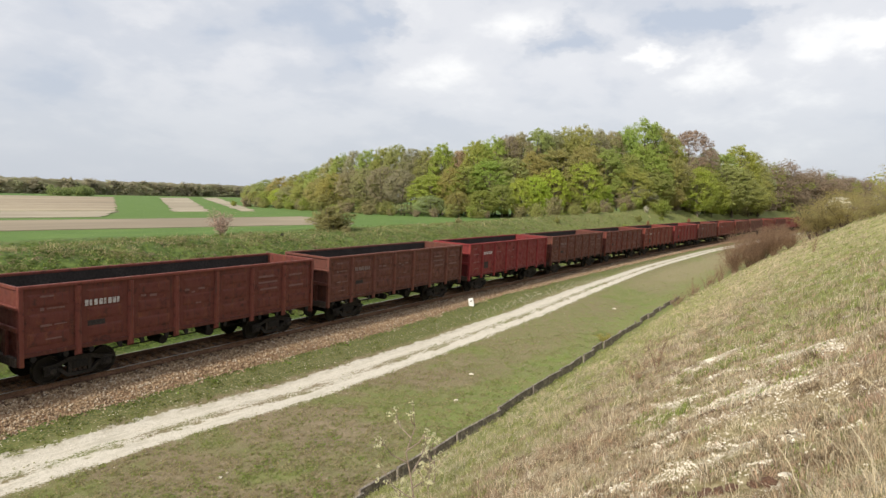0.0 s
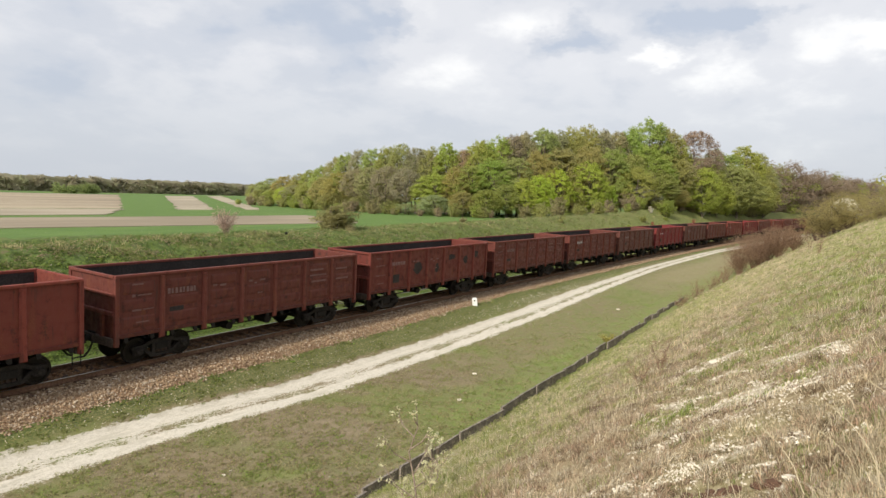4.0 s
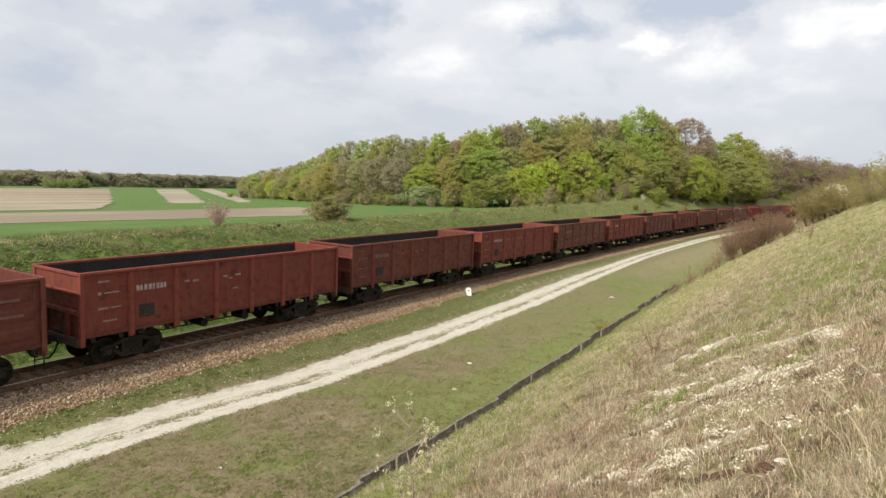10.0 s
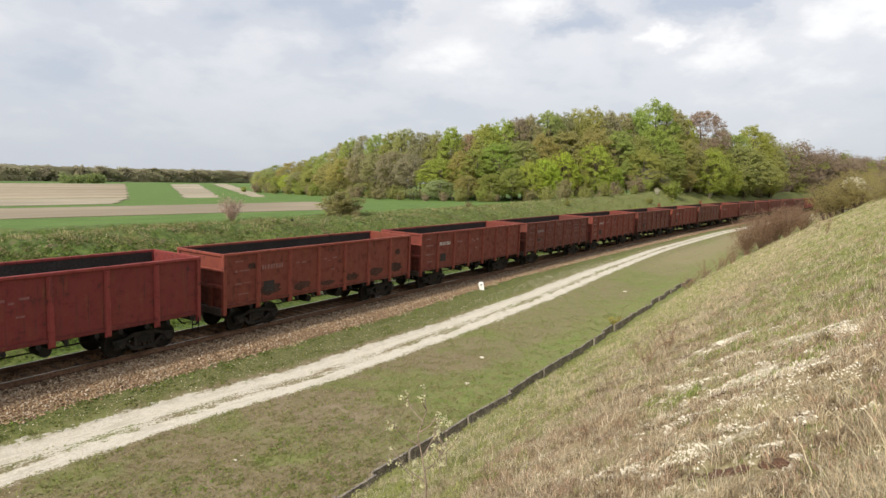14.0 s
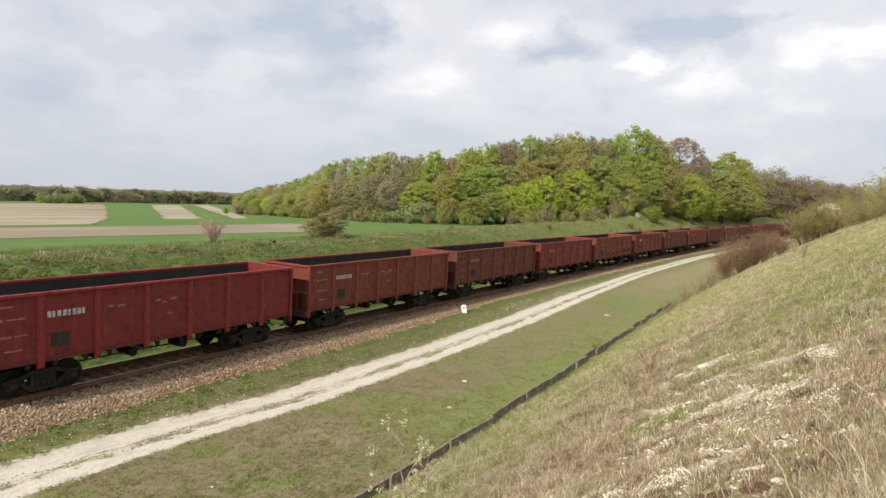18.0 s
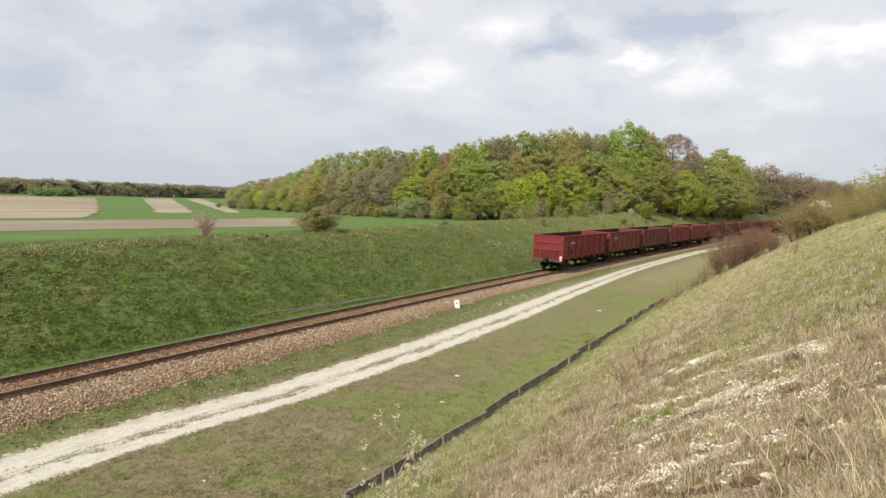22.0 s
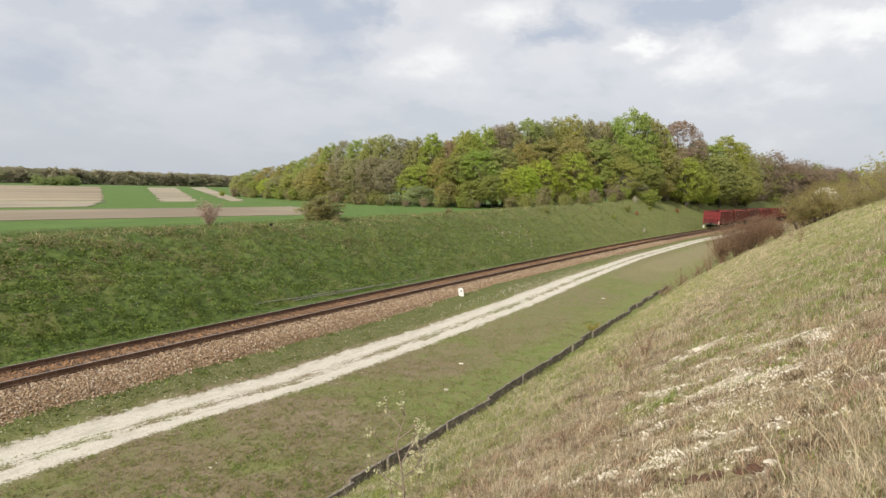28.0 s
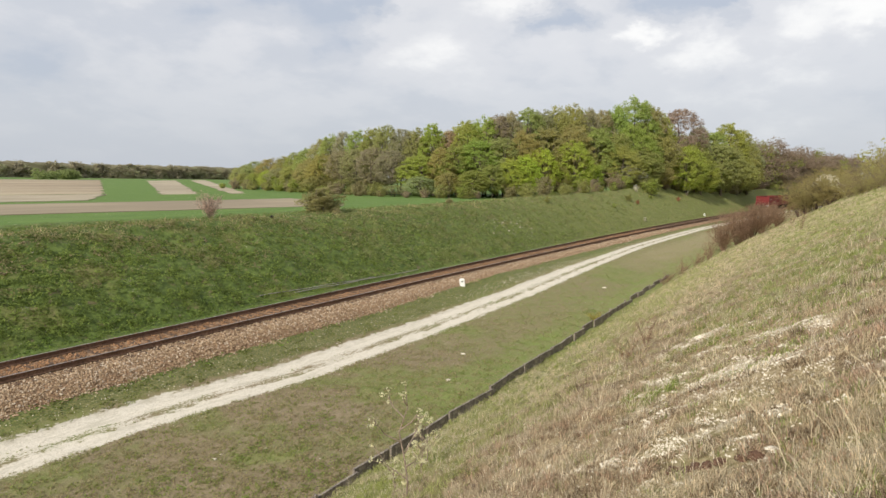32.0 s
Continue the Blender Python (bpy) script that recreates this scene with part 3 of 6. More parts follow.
railway = tagged(new("railway_track"), "single broad-gauge railway track on brown ballast", "railway track", kind="structure")
SHOULDER_D, SHOULDER_Z = (-3.95, -2.9, -2.55, -2.25, -1.95, -1.65), (-2.0, -0.98, -0.67, -0.45, -0.325, tilt_z(-1.65, -0.225))
_bed = [*zip(SHOULDER_D, SHOULDER_Z), (1.42, tilt_z(1.42, -0.225)), (1.85, -0.62), (1.85, -2.3), (-3.95, -2.3)]
_co, _f = swept(_bed, -150, 720, 2.0)
bed = new("ballast_bed", from_arrays("ballast_bed", _co, _f, M_BALLAST))
bed.parent = railway
tagged(bed, "coarse rust-brown ballast bed")

# rails: foot, web, head
_prof = [(-0.075, -0.18), (0.075, -0.18), (0.075, -0.165), (0.012, -0.145), (0.010, -0.045), (0.036, -0.035), (0.036, -0.004), (0.030, 0.0),
         (-0.030, 0.0), (-0.036, -0.004), (-0.036, -0.035), (-0.010, -0.045), (-0.012, -0.145), (-0.075, -0.165)]
for side in (-1, 1):
    d0 = side * 0.796
    _co, _f = swept([(d0 + a, tilt_z(d0 + a, b)) for a, b in _prof], -150, 720, 2.0)
    r = new("rail", from_arrays("rail", _co, _f, M_RAIL))
    r.data.materials.append(M_TREAD)
    for p in r.data.polygons:
        if p.normal.z > 0.9 and p.center.z - GRADE * 0 > tilt_z(d0, -0.02) and len(p.vertices) == 4:
            p.material_index = 1 if abs(p.normal.z) > 0.99 else 0
    r.parent = railway
    tagged(r, "rusty steel rail with a worn bright top")

_bm = boxed(-0.12, 0.12, -1.36, 1.36, -0.34, -0.203, 0.012)
_me = mesh_of("sleeper", _bm, M_SLEEPER)
_cant = pose(0, 0, 0, math.degrees(CANT), 0, 0)
for k in range(290):
    s = -34 + 0.55 * k
    x, y, z = (float(v) for v in track(s))
    h = float(np.interp(s, S_LINE, _head))
    share("sleeper", _me, railway, pose(x, y, z, 0, 0, math.degrees(h)) @ _cant @ pose(0, random.uniform(-0.03, 0.03), 0, 0, 0, random.uniform(-0.8, 0.8)))


def scatter_stones(name, n, fn, size, seed, label, mat):
    """Many small angular stones; fn gives their places."""
    r = np.random.RandomState(seed)
    base = np.array([(1, 0, 0), (-1, 0, 0), (0, 1, 0), (0, -1, 0), (0, 0, 1), (0, 0, -1)], float)
    tri = np.array([(0, 2, 4), (2, 1, 4), (1, 3, 4), (3, 0, 4), (2, 0, 5), (1, 2, 5), (3, 1, 5), (0, 3, 5)])
    p = fn(r, n)
    n = len(p)
    v = base[None] * r.uniform(0.5, 1.25, (n, 6, 1)) * (size * r.uniform(0.5, 1.4, (n, 1, 1))) * np.array([1, 1, 0.75])
    a = r.uniform(0, 6.28, n)
    c, s_ = np.cos(a)[:, None], np.sin(a)[:, None]
    x = v[..., 0] * c - v[..., 1] * s_ + v[..., 2] * 0.4
    y = v[..., 0] * s_ + v[..., 1] * c + v[..., 2] * 0.3
    v = np.stack([x, y, v[..., 2]], -1) + p[:, None, :]
    f = (np.arange(n)[:, None, None] * 6 + tri[None]).reshape(-1, 3)
    return tagged(new(name, from_arrays(name, v.reshape(-1, 3), f, mat)), label, "gravel", kind="stuff")


def shoulder(r, n):
    s = -19 + 95 * r.uniform(0, 1, n) ** 1.7
    d = np.where(r.uniform(0, 1, n) < 0.85, -1.4 - 1.5 * r.uniform(0, 1, n), -0.9 - 0.5 * r.uniform(0, 1, n))
    z = np.where(d < -1.65, np.interp(d, SHOULDER_D, SHOULDER_Z), tilt_z(d, -0.215)) + 0.012
    keep = z > np.minimum(flat_z(s) + 0.32, -0.42) - 0.02 - 0.25 * (r.uniform(0, 1, n) ** 3) - 0.12 * waves(s, s * 0, 3.0, 9)
    s, d, z = s[keep], d[keep], z[keep]
    x, y, zz = track(s, d, z)
    return np.stack([x, y, np.maximum(zz, ground_z(x, y) + 0.01)], 1)


def between(r, n):
    s = -19 + 95 * r.uniform(0, 1, n) ** 1.7
    d = np.where(r.uniform(0, 1, n) < 0.75, r.uniform(-0.7, 0.7, n), r.uniform(0.9, 1.45, n))
    x, y, zz = track(s, d, tilt_z(d, -0.200))
    return np.stack([x, y, zz], 1)


scatter_stones("ballast_gravel", 36000, shoulder, 0.044, 11, "loose brown and pale ballast stones beside the rails", M_STONE)
scatter_stones("ballast_gravel", 10000, between, 0.05, 12, "rust-stained ballast stones between the rails", M_RUSTSTONE)


# ---- wagons: open-topped bogie gondolas ----
HALF, WIDE, TALL = 6.425, 1.565, 3.48


def side_panel_mesh():
    """One side's sheet."""
    bm = bmesh.new()
    box(bm, -HALF + 0.05, HALF - 0.05, -1.475, -1.45, 1.30, 3.40)
    return bm


def pressing_mesh():
    """One shallow raised field of a pressed side, round its middle."""
    bm = bmesh.new()
    rings = []
    for w, h, y in ((0.64, 0.22, -1.474), (0.56, 0.15, -1.500), (0.50, 0.10, -1.506)):
        rings.append([bm.verts.new((x, y, z)) for x, z in ((-w, -h), (w, -h), (w, h), (-w, h))])
    for a, b in zip(rings, rings[1:]):
        for i in range(4):
            bm.faces.new((a[i], a[(i + 1) % 4], b[(i + 1) % 4], b[i]))
    bm.faces.new(rings[-1])
    return bm


TURN = pose(0, 0, 0, 0, 0, 180)


def build_bogie(wagon, x):
    bg = part("bogie", boxed(-0.28, 0.28, -1.12, 1.12, 0.42, 0.72, 0.04), M_UNDER, wagon, "black cast steel bogie")
    bg.matrix_basis = pose(x, 0, 0)
    # cast side frame: arched top member, sagging tie, two columns, axle boxes
    bm = prism(bmesh.new(), [(-1.20, 0.58), (-1.18, 0.68), (-0.72, 0.72), (-0.40, 0.86), (0.40, 0.86), (0.72, 0.72), (1.18, 0.68), (1.20, 0.58), (0.70, 0.60), (0.38, 0.72), (-0.38, 0.72), (-0.70, 0.60)], -1.10, -0.96)
    prism(bm, [(-0.78, 0.52), (-0.66, 0.56), (-0.36, 0.30), (0.36, 0.30), (0.66, 0.56), (0.78, 0.52), (0.42, 0.19), (-0.42, 0.19)], -1.10, -0.96)
    for sx in (-0.33, 0.33):
        box(bm, sx - 0.06, sx + 0.06, -1.09, -0.97, 0.28, 0.74)
    for sx in (-0.925, 0.925):
        box(bm, sx - 0.21, sx - 0.14, -1.09, -0.97, 0.34, 0.62)
        box(bm, sx + 0.14, sx + 0.21, -1.09, -0.97, 0.34, 0.62)
    fr = part("side_frame", bm, M_CAST, bg, "dusty cast side frame")
    share("side_frame", fr.data, bg, TURN)
    ab = None
    for sx in (-0.925, 0.925):
        for t in (pose(sx, 0, 0), TURN @ pose(sx, 0, 0)):
            if ab is None:
                bm = boxed(-0.15, 0.15, -1.14, -0.92, 0.33, 0.62, 0.03)
                drum(bm, 0.12, 0, 0, (0, 0, 0.475), 14, ((-1.19, 0.05), (-1.19, 0.10), (-1.16, 0.125), (-1.13, 0.125)))
                ab = part("axle_box", bm, M_CAST, bg)
                ab.matrix_basis = t
            else:
                share("axle_box", ab.data, bg, t)
    bm, rings = bmesh.new(), []
    for q in range(5):
        for z, rad in ((0.32, 0.05), (0.33, 0.075), (0.355, 0.075), (0.365, 0.05)):
            rings.append([bm.verts.new((rad * math.cos(k * math.pi / 4), -1.03 + rad * math.sin(k * math.pi / 4), z + 0.075 * q)) for k in range(8)])
    for low, high in zip(rings, rings[1:]):
        for k in range(8):
            bm.faces.new((low[k], low[(k + 1) % 8], high[(k + 1) % 8], high[k]))
    bm.faces.new(rings[0][::-1])
    bm.faces.new(rings[-1])
    sp = part("coil_spring", bm, M_SPRING, bg, "rusty coil spring")
    for t in (pose(-0.18, 0, 0), pose(0.18, 0, 0), TURN, TURN @ pose(-0.18, 0, 0), TURN @ pose(0.18, 0, 0)):
        share("coil_spring", sp.data, bg, t)
    rings = ((-0.86, 0.10), (-0.86, 0.14), (-0.80, 0.16), (-0.79, 0.39), (-0.845, 0.40), (-0.845, 0.474), (-0.74, 0.478), (-0.73, 0.50), (-0.705, 0.50), (-0.70, 0.38), (-0.72, 0.16), (-0.65, 0.09))
    wh = None
    for sx in (-0.925, 0.925):
        for t in (pose(sx, 0, 0.475), pose(sx, 0, 0.475) @ TURN):
            if wh is None:
                bm = drum(bmesh.new(), 0.475, 0, 0, n=20, rings=rings)
                wh = part("wheel", bm, M_WHEEL, bg, "dark steel disc wheel with a polished tread")
                wh.matrix_basis = t
            else:
                share("wheel", wh.data, bg, t)
    ax = part("axle", drum(bmesh.new(), 0.08, -0.95, 0.95, n=10), M_UNDER, bg)
    ax.matrix_basis = pose(-0.925, 0, 0.475)
    share("axle", ax.data, bg, pose(0.925, 0, 0.475))
    return bg


def build_wagon(pressed):
    w = new("gondola_wagon")
    P = M_PAINT
    sw = part("side_wall", side_panel_mesh(), P, w)
    share("side_wall", sw.data, w, TURN)
    if pressed:
        pr = None
        for b in range(7):
            for k in range(3):
                t = pose(-HALF + 1.836 * (b + 0.5), 0, 1.72 + 0.62 * k)
                for t in (t, TURN @ t):
                    if pr is None:
                        pr = part("pressed_panel", pressing_mesh(), P, w)
                        pr.matrix_basis = t
                    else:
                        share("pressed_panel", pr.data, w, t)
    li = part("lining", boxed(-HALF + 0.06, HALF - 0.06, -1.446, -1.43, 1.32, 3.37), M_SOOT, w, "soot-black inner face")
    share("lining", li.data, w, TURN)
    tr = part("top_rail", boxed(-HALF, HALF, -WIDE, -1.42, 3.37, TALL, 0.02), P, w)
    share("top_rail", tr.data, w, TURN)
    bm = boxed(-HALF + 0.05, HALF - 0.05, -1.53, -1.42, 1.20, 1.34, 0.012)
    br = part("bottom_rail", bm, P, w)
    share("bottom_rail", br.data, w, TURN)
    rib = None
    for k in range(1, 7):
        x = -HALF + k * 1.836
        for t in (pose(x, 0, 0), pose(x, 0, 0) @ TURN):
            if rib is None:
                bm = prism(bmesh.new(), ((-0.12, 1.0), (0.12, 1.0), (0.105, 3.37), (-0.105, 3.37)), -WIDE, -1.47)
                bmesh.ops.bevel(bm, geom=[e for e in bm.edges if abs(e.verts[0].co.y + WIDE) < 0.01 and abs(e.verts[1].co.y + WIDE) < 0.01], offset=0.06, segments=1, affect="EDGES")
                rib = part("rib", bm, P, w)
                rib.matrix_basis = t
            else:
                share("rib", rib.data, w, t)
    cp = part("corner_post", boxed(-HALF, -HALF + 0.16, -WIDE, -1.40, 0.92, 3.40, 0.02), P, w)
    bm = boxed(HALF - 0.16, HALF, -WIDE, -1.40, 0.92, 3.40, 0.02)
    cq = part("corner_post", bm, P, w)
    share("corner_post", cp.data, w, TURN)
    share("corner_post", cq.data, w, TURN)
    # ends: sheet, three cross ribs, two short posts
    ew = part("end_wall", boxed(-HALF + 0.05, -HALF + 0.09, -1.42, 1.42, 2.10, 3.42), P, w)
    share("end_wall", ew.data, w, TURN)
    en = part("end_panel", boxed(-HALF + 0.05, -HALF + 0.09, -1.42, 1.42, 1.2, 2.10), P, w, "lower end sheet")
    share("end_panel", en.data, w, TURN)
    for z0, z1 in ((3.36, TALL), (2.70, 2.84), (2.02, 2.18)):
        er = part("end_rib", boxed(-HALF - 0.03, -HALF + 0.06, -1.46, 1.46, z0, z1, 0.02), P, w)
        share("end_rib", er.data, w, TURN)
    ep = None
    for y in (-0.72, 0.72):
        for t in (pose(0, y, 0), TURN @ pose(0, y, 0)):
            if ep is None:
                ep = part("end_post", boxed(-HALF - 0.05, -HALF + 0.06, -0.09, 0.09, 1.1, 2.03, 0.015), P, w)
                ep.matrix_basis = t
            else:
                share("end_post", ep.data, w, t)
    es = part("end_sill", boxed(-HALF - 0.06, -HALF + 0.22, -1.42, 1.42, 0.92, 1.22, 0.02), M_SILL, w, "sooty end beam")
    share("end_sill", es.data, w, TURN)
    part("floor", boxed(-HALF + 0.08, HALF - 0.08, -1.43, 1.43, 1.28, 1.36), M_SOOT, w, "floor black with coal dust")
    part("centre_sill", boxed(-HALF, HALF, -0.26, 0.26, 0.86, 1.28, 0.02), M_UNDER, w)
    cm = None
    for k in range(1, 7):
        x = -HALF + k * 1.836
        if cm is None:
            cm = part("cross_bearer", prism(bmesh.new(), ((-0.10, 1.28), (0.10, 1.28), (0.07, 0.98), (-0.07, 0.98)), -1.46, 1.46), M_UNDER, w)
            cm.matrix_basis = pose(x, 0, 0)
        else:
            share("cross_bearer", cm.data, w, pose(x, 0, 0))
    ha = None
    for k in range(7):
        x = -HALF + (k + 0.5) * 1.836
        for t in (pose(x, 0, 0), pose(x, 0, 0) @ TURN):
            if ha is None:
                bm = boxed(-0.72, 0.72, -1.42, -0.30, 1.20, 1.25)
                for q in (-0.5, 0.5):
                    prism(bm, ((q - 0.05, 1.30), (q + 0.06, 1.30), (q + 0.10, 1.06), (q, 1.0), (q - 0.07, 1.10)), -1.52, -1.44)
                    box(bm, q - 0.03, q + 0.03, -1.4, -0.3, 1.12, 1.2)
                ha = part("unloading_hatch", bm, M_UNDER, w, "black bottom hatch with latches")
                ha.matrix_basis = t
            else:
                share("unloading_hatch", ha.data, w, t)
    for x in (-4.325, 4.325):
        build_bogie(w, x)
    # couplers, hoses, brake gear
    bm = boxed(-HALF - 0.55, -HALF + 0.1, -0.11, 0.11, 0.95, 1.16, 0.03)
    prism(bm, ((-HALF - 0.60, 0.90), (-HALF - 0.28, 0.90), (-HALF - 0.28, 1.24), (-HALF - 0.60, 1.24)), -0.20, 0.16)
    co = part("coupler", bm, M_UNDER, w, "heavy knuckle coupler")
    share("coupler", co.data, w, TURN)
    hs = part("air_hose", tube(bmesh.new(), [(-HALF, -0.35, 0.98), (-HALF - 0.15, -0.36, 0.93), (-HALF - 0.26, -0.34, 0.66), (-HALF - 0.40, -0.28, 0.46), (-HALF - 0.52, -0.18, 0.44)], 0.036), M_UNDER, w)
    share("air_hose", hs.data, w, TURN)
    part("brake_cylinder", drum(bmesh.new(), 0.2, -0.35, 0.35, (0.9, -0.75, 0.82), 14), M_UNDER, w)
    part("air_tank", drum(bmesh.new(), 0.17, -0.4, 0.4, (-1.2, -0.7, 0.84), 14), M_UNDER, w)
    part("brake_rod", tube(bmesh.new(), [(-3.2, -0.5, 0.72), (-0.5, -0.62, 0.74), (3.2, -0.5, 0.70)], 0.03), M_UNDER, w)
    bm = bmesh.new()
    for zz in (0.62, 0.84):
        box(bm, HALF - 0.42, HALF - 0.12, -1.60, -1.55, zz, zz + 0.03)
    for xx in (HALF - 0.42, HALF - 0.14):
        box(bm, xx, xx + 0.025, -1.59, -1.56, 0.6, 1.1)
    st = part("step_ladder", bm, M_UNDER, w)
    share("step_ladder", st.data, w, TURN)
    # weathered lettering, as bars
    def mark(name, x, z, bars, big):
        bm = bmesh.new()
        for dx, dz, wd, ht in bars:
            box(bm, x + dx, x + dx + wd, -1.4795 - (0.036 if pressed else 0), -1.4735 - (0.036 if pressed else 0), z + dz, z + dz + ht)
            if not big:
                part(name, bm, M_MARK, w, "faded white lettering")
                bm = bmesh.new()
        if big:
            part(name, bm, M_MARK, w, "faded white lettering")
    mark("number_marking", -HALF + 2.05, 2.62, [(k * 0.155 + 0.02 * (k > 2), 0, 0.115 - 0.03 * (k % 3 == 1), 0.20) for k in range(8)], True)
    mark("load_marking", -HALF + 0.55, 1.62, [(0.1, 1.45, 0.42, 0.06), (0.10, 1.02, 0.12, 0.10), (0.30, 1.05, 0.55, 0.05), (0.1, 0.5, 0.35, 0.07), (0.52, 0.52, 0.4, 0.04), (0.25, 0.06, 0.5, 0.05)], False)
    mark("small_marking", -HALF + 3.95, 2.62, [(0.1, 0.08, 0.2, 0.08), (0.45, 0.05, 0.28, 0.09)], False)
    mark("date_marking", -HALF + 5.85, 2.50, [(0.0, 0.2, 0.22, 0.08), (0.3, 0.1, 0.16, 0.06), (0.6, 0.2, 0.3, 0.08), (0.5, -0.35, 0.25, 0.06)], False)
    if pressed:
        mark("notice_marking", -HALF + 9.4, 2.3, [(0.1, 0.55, 0.9, 0.09), (0.1, 0.30, 1.1, 0.07), (0.2, 0.0, 1.0, 0.08)], False)
        mark("chassis_marking", -HALF + 11.2, 2.2, [(0.1, 0.6, 0.8, 0.08), (0.1, 0.1, 0.9, 0.08)], False)
    bm = boxed(-HALF + 2.15, -HALF + 2.75, -1.482, -1.474, 1.62, 2.1)
    part("stencil_plate", bm, M_SOOT, w, "black chalking board")
    return w


# colours from the last wagon forwards; True: pressed panels
RUST, BROWN, RED = (0.160, 0.038, 0.028), (0.120, 0.034, 0.026), (0.172, 0.024, 0.026)
DULL, DARK, ORANGE = (0.112, 0.041, 0.031), (0.104, 0.037, 0.028), (0.130, 0.031, 0.024)
SCORCHED, MAROON, UMBER = (0.175, 0.043, 0.030), (0.170, 0.031, 0.029), (0.120, 0.040, 0.028)
FLEET = [(RED, False), (RUST, False), (BROWN, False), (MAROON, False), (SCORCHED, False), (RUST, False), (BROWN, True), (RUST, False),
         (BROWN, False), (RUST, False), (UMBER, True), (RUST, False), (BROWN, True), (ORANGE, False), (BROWN, True), (BROWN, True),
         (DULL, True), (RED, False), (DARK, True), (BROWN, True), (RUST, False), (RED, False), (BROWN, True), (RUST, False),
         (BROWN, False), (DULL, True), (RUST, False), (BROWN, True), (RED, False), (RUST, False), (BROWN, True), (RUST, False), (BROWN, True)]
PITCH = 13.92


def rear_at(t):
    """Where the train's tail is, in metres along the line, at t seconds."""
    return 12.106 * (t - 19) + 0.02767 * (t - 19) ** 2


def wagon_pose(s):
    """The pose of a wagon whose rear coupler face is at s."""
    mid = s + PITCH / 2
    a, b = [Vector([float(v) for v in track(mid + q)]) for q in (-4.325, 4.325)]
    h = math.degrees(math.atan2(b.y - a.y, b.x - a.x))
    c = (a + b) / 2
    return pose(c.x, c.y, c.z, 0, 0, h) @ _cant


def colour_parts(w, c, fresh):
    """fresh: the number was painted anew."""
    fade = random.uniform(0.35, 0.65) if c in (RED, RUST) else random.uniform(0.72, 0.9)
    for o in w.children_recursive:
        base = o.name.split(".")[0]
        # Ribs and top rail: rubbed, plus painted-in sunlight; lower ends: soot plus painted-in shade.
        wear_light = {"rib": 1.25, "corner_post": 1.15, "top_rail": 1.3, "end_rib": 1.15, "end_post": 0.8, "end_panel": 0.6, "bottom_rail": 0.7}.get(base, 0.95)
        o.color = (*(v * wear_light for v in c), 1)
        if o.name.split(".")[0].endswith("marking"):
            q = 0.2 if fresh and o.name.startswith("number") else fade if o.name.startswith("number") else min(0.88, fade + 0.25)
            o.color = tuple(0.56 * (1 - q) + v * q for v in c) + (1,)


masters = {False: build_wagon(False), True: build_wagon(True)}
train = []
used = set()
for k, (c, pressed) in enumerate(FLEET):
    w = masters[pressed] if pressed not in used else copy_thing(masters[pressed], Matrix())
    used.add(pressed)
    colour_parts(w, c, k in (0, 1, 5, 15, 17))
    tone = {RUST: "rust-red", BROWN: "brown", RED: "bright maroon-red", DULL: "dull grey-brown", MAROON: "maroon-red", UMBER: "reddish-brown", DARK: "dark sooty brown", ORANGE: "red-brown, black-stained", SCORCHED: "dark red, soot-stained"}[c]
    tagged(w, "%s open-topped steel coal wagon, empty, %s sides" % (tone, "pressed" if pressed else "flat"), "freight wagon", "wagons of the coal train")
    train.append(w)


def burn_mark(w, x, z, wd, ht, seed, mat=M_SOOT, label="black scorched patch"):
    """A blackened patch on the near side sheet, with an uneven rim."""
    r = random.Random(seed)
    pts = [(x + wd * math.cos(a) * r.uniform(0.6, 1.05), z + ht * math.sin(a) * r.uniform(0.6, 1.05)) for a in [6.28319 * i / 18 for i in range(18)]]
    part("burn_mark", prism(bmesh.new(), pts, -1.4785, -1.4735), mat, w, label)


for k, (x, z, wd, ht) in enumerate(((-1.9, 2.35, 0.50, 0.42), (1.9, 2.75, 0.55, 0.22), (3.6, 2.45, 0.35, 0.30), (4.9, 2.75, 0.45, 0.34), (0.2, 2.2, 0.25, 0.35))):
    burn_mark(train[13], x, z, wd, ht, 70 + k)
for k, (x, z, wd, ht) in enumerate(((-4.9, 2.85, 0.22, 0.18), (-3.9, 1.72, 0.70, 0.30), (-2.0, 1.62, 0.65, 0.22), (-0.3, 1.55, 0.6, 0.16), (1.5, 1.62, 0.6, 0.22), (3.4, 1.70, 0.65, 0.28), (5.1, 1.75, 0.7, 0.34), (5.3, 2.6, 0.3, 0.2))):
    burn_mark(train[4], x, z, wd, ht, 90 + k, M_SMOKE, "brown-black soot stain")
tail = part("tail_marker", boxed(-HALF - 0.09, -HALF - 0.06, -1.50, -1.30, 1.12, 1.52, 0.005), M_WHITE, train[0], "white tail board with a red bar")
part("red_bar", boxed(-HALF - 0.096, -HALF - 0.088, -1.48, -1.32, 1.24, 1.36), plain("signal_red", (0.55, 0.03, 0.02), 0.5, 0, 0.1), tail)


